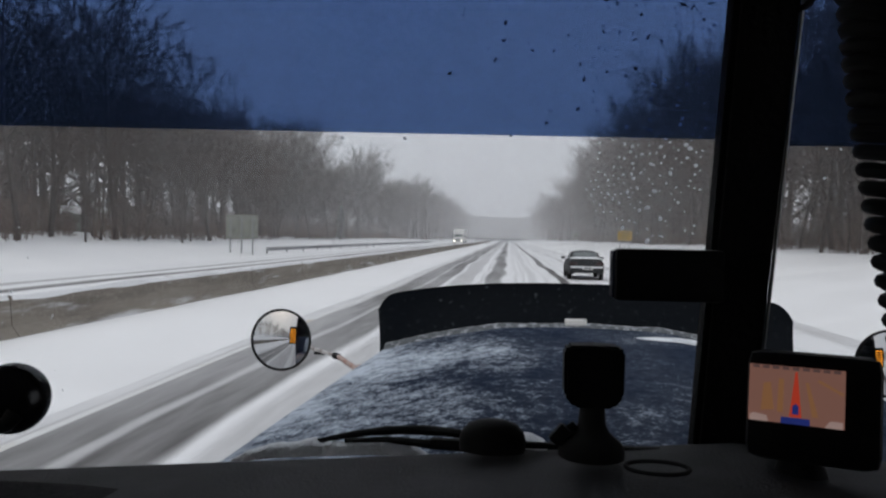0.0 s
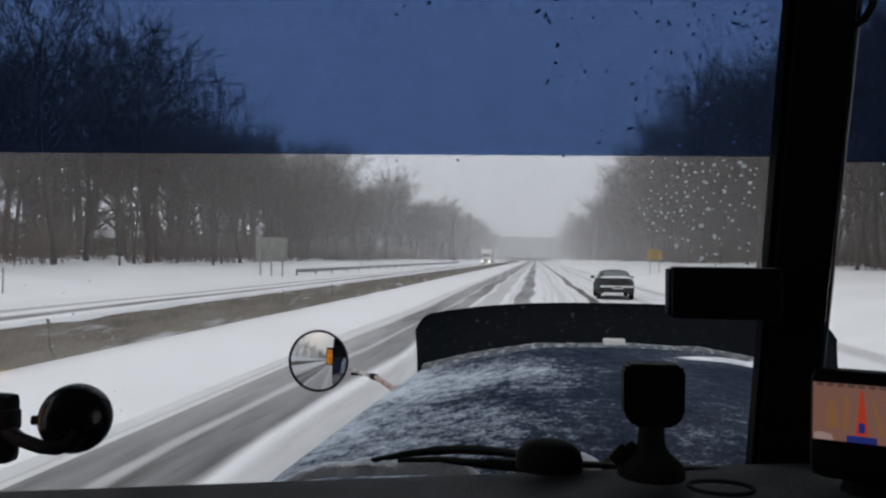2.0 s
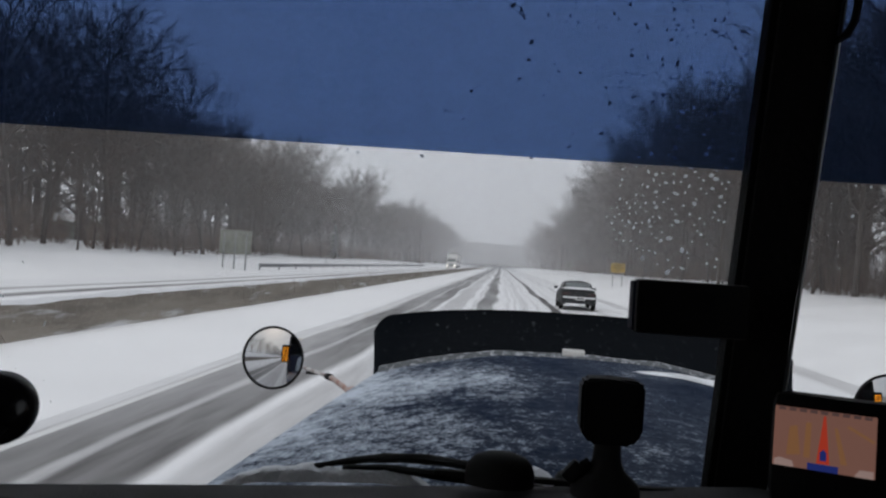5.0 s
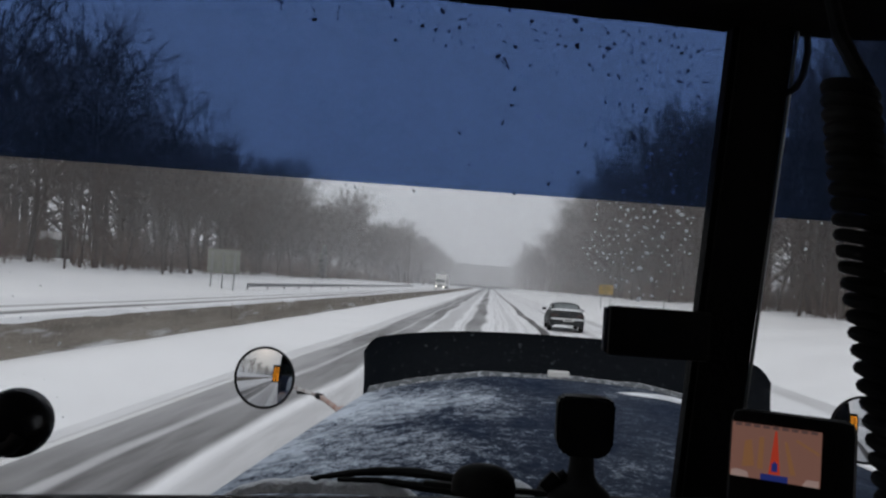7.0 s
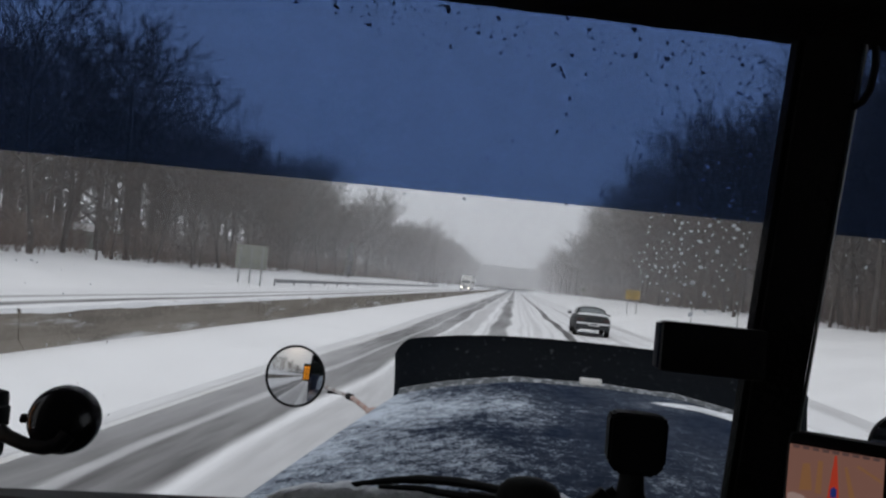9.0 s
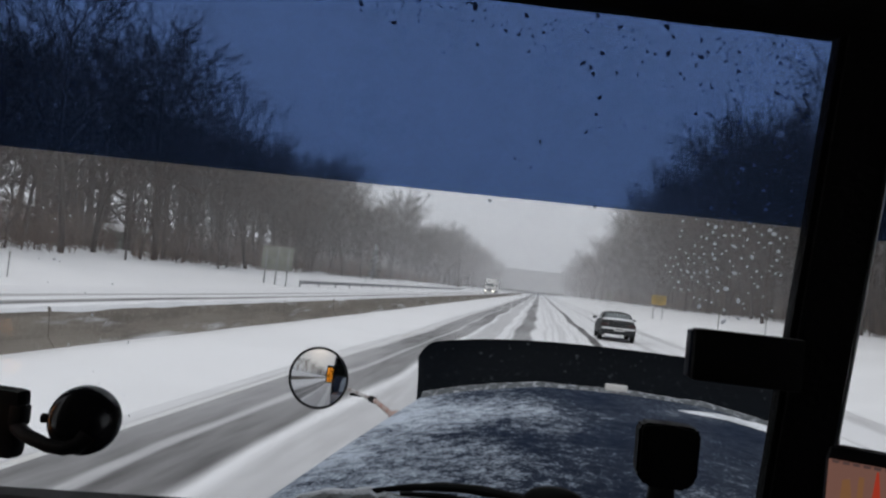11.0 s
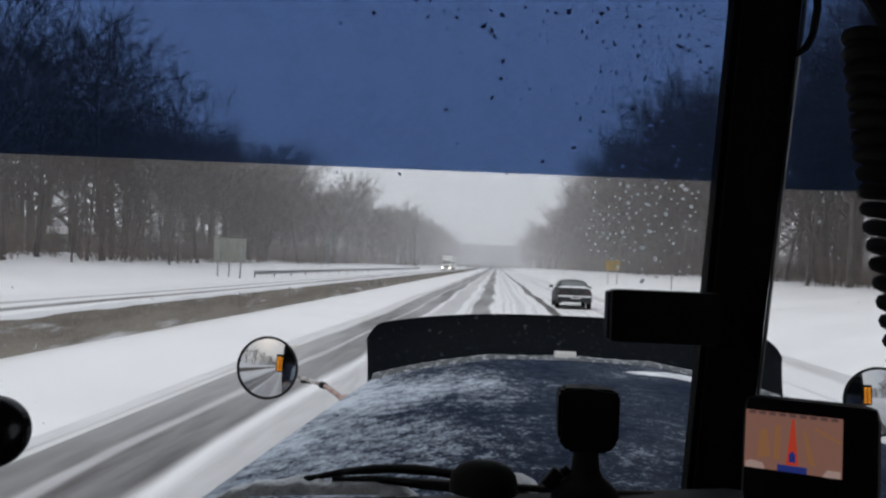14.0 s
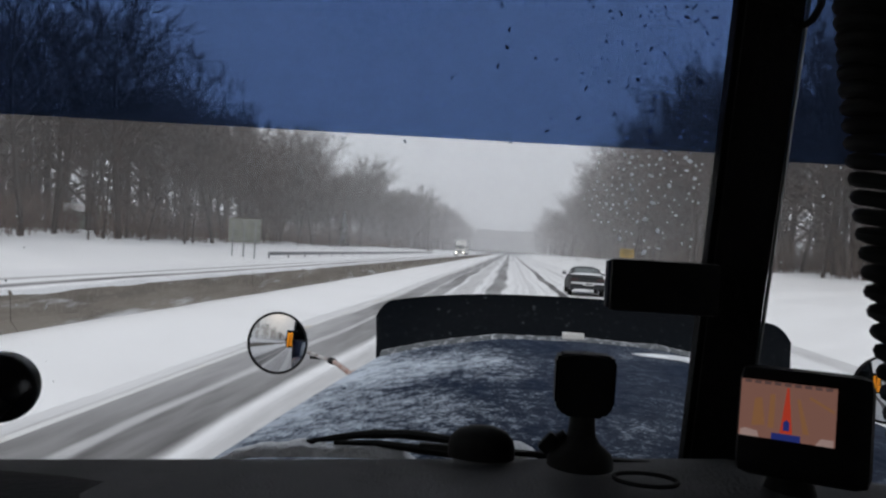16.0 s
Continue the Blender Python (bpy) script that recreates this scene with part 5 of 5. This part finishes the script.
def plant_woods():
    """Rows of trees on both edges of the cutting: low young growth in front, tall trunks behind."""
    rng = random.Random(5)
    spots = []
    for y in np.arange(12, 252, 4.6):
        clump = noise.noise((y * 0.047, 2.0, 9.0))
        for x, keep, weights, tall in ((-32.5, 0.46, (1, 2, 0, 4, 1, 6), 0.95), (-35.5, 0.52, (6, 5, 2, 2, 5, 0), 1.0), (-41.0, 0.50, (6, 4, 3, 0, 5, 0), 1.02), (-48.0, 0.35, (5, 4, 4, 0, 4, 0), 1.0)):
            if rng.random() < keep * (1.0 + 1.0 * clump):
                spots.append((x + rng.gauss(0, 1.6), y + rng.gauss(0, 1.8), weights, tall * (1.0 + 0.42 * clump) * (0.72 if y < 58 else 0.96)))
    for y in np.arange(16, 252, 4.6):
        clump = noise.noise((y * 0.050, 7.0, 3.0))
        for x, keep, weights, tall in ((21.6, 0.58, (1, 3, 0, 5, 1, 6), 1.12), (25.0, 0.70, (5, 5, 1, 2, 4, 0), 1.20), (30.5, 0.56, (5, 4, 3, 0, 4, 0), 1.22)):
            if rng.random() < keep * (1.0 + 0.8 * clump):
                spots.append((x + rng.gauss(0, 1.3), y + rng.gauss(0, 1.8), weights, tall * (1.0 + 0.36 * clump)))
    spots += [(-33.6, 49.0, (1, 0, 0, 0, 0, 0), 0.98), (-34.2, 63.0, (0, 0, 0, 0, 1, 0), 1.16), (-33.4, 82.0, (1, 0, 0, 0, 0, 0), 1.06), (20.8, 47.0, (0, 1, 0, 0, 0, 0), 1.1)]
    first = set()
    for x, y, weights, tall in spots:
        i = rng.choices(range(6), weights)[0]
        m = pose(x, y, rise(x, y) - 0.05, rng.gauss(0, 2.0), rng.gauss(0, 2.0), rng.uniform(0, 360))
        s = tall * rng.uniform(0.82, 1.12) * (0.92 + 0.16 * noise.noise((y * 0.03, x * 0.05, 4)))
        if i not in first:
            first.add(i)
            KINDS[i].matrix_basis = m
            KINDS[i].scale = (s, s, s)
        else:
            was = KINDS[i].scale.copy()
            KINDS[i].scale = (s, s, s)
            copy_thing(KINDS[i], m)
            KINDS[i].scale = was


plant_woods()


def far_woods():
    """The woods beyond, and those already passed, as one mass of lighter trees."""
    rng = random.Random(77)
    kinds = [tree_arrays(random.Random(100 + k), 18 + 1.5 * k, 12, 4, 3, 4, 2.6, 0.16, 0.26, 0.07, True) for k in range(4)]
    kinds = [(np.array([tuple(v) for v in w[0] + f[0]]), len(w[0]), f[1], w[1]) for w, f in kinds]
    verts, faces, n = [], [], 0
    spots = []
    for y in (*np.arange(254, 500, 8.0), *np.arange(500, 900, 14.0)):
        for x in (-33, -38, -46, 22, 27, 34):
            spots.append((x + rng.gauss(0, 1.8), y + rng.gauss(0, 3)))
    for y in np.arange(14, 252, 5.0):
        for x in (-55, -64, 37, 44):
            spots.append((x + rng.gauss(0, 2.5), y + rng.gauss(0, 2)))
    for y in np.arange(20, 140, 6.0):
        for x in (-75,):
            spots.append((x + rng.gauss(0, 2.5), y + rng.gauss(0, 2)))
    for y in np.arange(-330, 12, 22.0):
        for x in (-37, -46, 25, 33):
            if not -236 < y < -202:
                spots.append((x + rng.gauss(0, 2), y + rng.gauss(0, 3)))
    for x, y in spots:
        pts, nw, ff, wf = rng.choice(kinds)
        a, s = rng.uniform(0, 6.283), rng.uniform(0.74, 1.16)
        c, q = math.cos(a) * s, math.sin(a) * s
        put = np.stack([pts[:, 0] * c - pts[:, 1] * q + x, pts[:, 0] * q + pts[:, 1] * c + y, pts[:, 2] * s + rise(x, min(y, 690))], 1)
        verts.append(put)
        faces += [tuple(i + n for i in f) for f in wf] + [tuple(i + n + nw for i in f) for f in ff]
        n += len(pts)
    ob = new("far_woods", mesh_arrays("far_woods", np.concatenate(verts).tolist(), faces, TWIG))
    tagged(ob, "bare winter woods fading into the snowy haze", "woods", kind="stuff")


def thicket(name, x0, x1, y0, y1, count, tall, label, seed):
    """Dry brush and saplings along the foot of the woods."""
    rng = random.Random(seed)
    vs, fs = [], []
    for _ in range(count):
        x, y = rng.uniform(x0, x1), y0 + (y1 - y0) * rng.random() ** 1.5
        if noise.noise((x * 0.12, y * 0.10, seed)) < -0.18 or x < 0 and abs(y + 1.70 * x) < 1.3:
            continue
        z = rise(x, y) - 0.05
        h = tall * rng.uniform(0.35, 1.0) * (0.75 + 0.5 * noise.noise((y * 0.15, seed, 0)))
        p = Vector((x, y, z))
        d = Vector((rng.gauss(0, 0.22), rng.gauss(0, 0.22), 1)).normalized()
        r = 0.010 + 0.006 * h * rng.random()
        for k in range(3):
            q = p + d * h / 3
            n0 = len(vs)
            ra, rb = r * (1 - k / 3.2), r * (1 - (k + 1) / 3.2)
            for pp, rr in ((p, ra), (q, rb)):
                vs += [(pp.x + rr, pp.y, pp.z), (pp.x - rr * 0.5, pp.y + rr * 0.87, pp.z), (pp.x - rr * 0.5, pp.y - rr * 0.87, pp.z)]
            fs += [(n0, n0 + 1, n0 + 4, n0 + 3), (n0 + 1, n0 + 2, n0 + 5, n0 + 4), (n0 + 2, n0, n0 + 3, n0 + 5)]
            for _w in range(4):
                a = rng.uniform(0, 6.283)
                e = Vector((math.cos(a) * 0.7, math.sin(a) * 0.7, 0.8)) * h * rng.uniform(0.12, 0.32)
                s = p.lerp(q, rng.random())
                n0 = len(vs)
                w = 0.012
                vs += [(s.x + w, s.y + w, s.z), (s.x - w, s.y - w, s.z), tuple(s + e)]
                fs += [(n0, n0 + 1, n0 + 2)]
            p = q
            d = (d + Vector((rng.gauss(0, 0.2), rng.gauss(0, 0.2), 0.1))).normalized()
    ob = new(name, mesh_arrays(name, vs, fs, BRUSH))
    tagged(ob, label, "brush", kind="stuff")


def far_ridge():
    """A wooded hill far ahead, its ragged top all but lost in the falling snow."""
    bm, rows = B(), []
    for k, y in enumerate((560, 600, 660, 760)):
        rows.append([(x, y, (0.2, 0.55, 0.85, 1.0)[k] * (24 + 9 * noise.noise((x * 0.004, 3, 0)) + 2.2 * noise.noise((x * 0.06, k, 1)) + 1.2 * noise.noise((x * 0.2, k, 2))) - (1 if k else 3)) for x in np.linspace(-900, 900, 400)])
    skin(bm, rows)
    solid("far_ridge", bm, FARWOOD, "hazy wooded hill at the end of the road", "hill", kind="structure")


far_woods()
far_ridge()
thicket("thicket", -60, -32.5, 12, 250, 12500, 5.2, "brown dry brush and saplings along the foot of the woods", 2)
thicket("thicket", 20.5, 38, 14, 250, 11500, 5.6, "grey-brown dry brush and saplings above the snowy bank", 3)


def shed(x, y):
    """A low garden shed among the trees, its roof under snow."""
    m = pose(x, y, rise(x, y) - 0.05, 0, 0, 24)
    thing = base("shed", "small grey shed with a snowy roof among the trees", "shed", at=m)
    for name, c, s in (("wall", (0, -1.6, 1.15), (5.0, 0.14, 2.3)), ("wall", (0, 1.6, 1.15), (5.0, 0.14, 2.3)), ("wall", (-2.43, 0, 1.15), (0.14, 3.06, 2.3)), ("wall", (2.43, 0, 1.15), (0.14, 3.06, 2.3))):
        part(name, box(B(), c, s, 0.01), GREY_PANEL, thing)
    part("roof", prism(B(), [(-1.95, 2.22), (0, 3.15), (1.95, 2.22), (1.95, 2.32), (0, 3.25), (-1.95, 2.32)], -2.75, 2.75, "x"), GREY_PANEL, thing)
    part("roof_snow", prism(B(), [(-1.98, 2.33), (0, 3.26), (1.98, 2.33), (1.96, 2.52), (0.2, 3.42), (-0.2, 3.42), (-1.96, 2.52)], -2.78, 2.78, "x"), SNOW, thing, "thick snow on the roof")
    door = part("door", box(B(), (0.6, -1.69, 1.0), (0.95, 0.05, 1.95), 0.01), GREY_PANEL, thing)
    part("handle", box(B(), (0.95, -1.73, 1.0), (0.04, 0.04, 0.14), 0.008), BLACK, door)


shed(-57, 97)
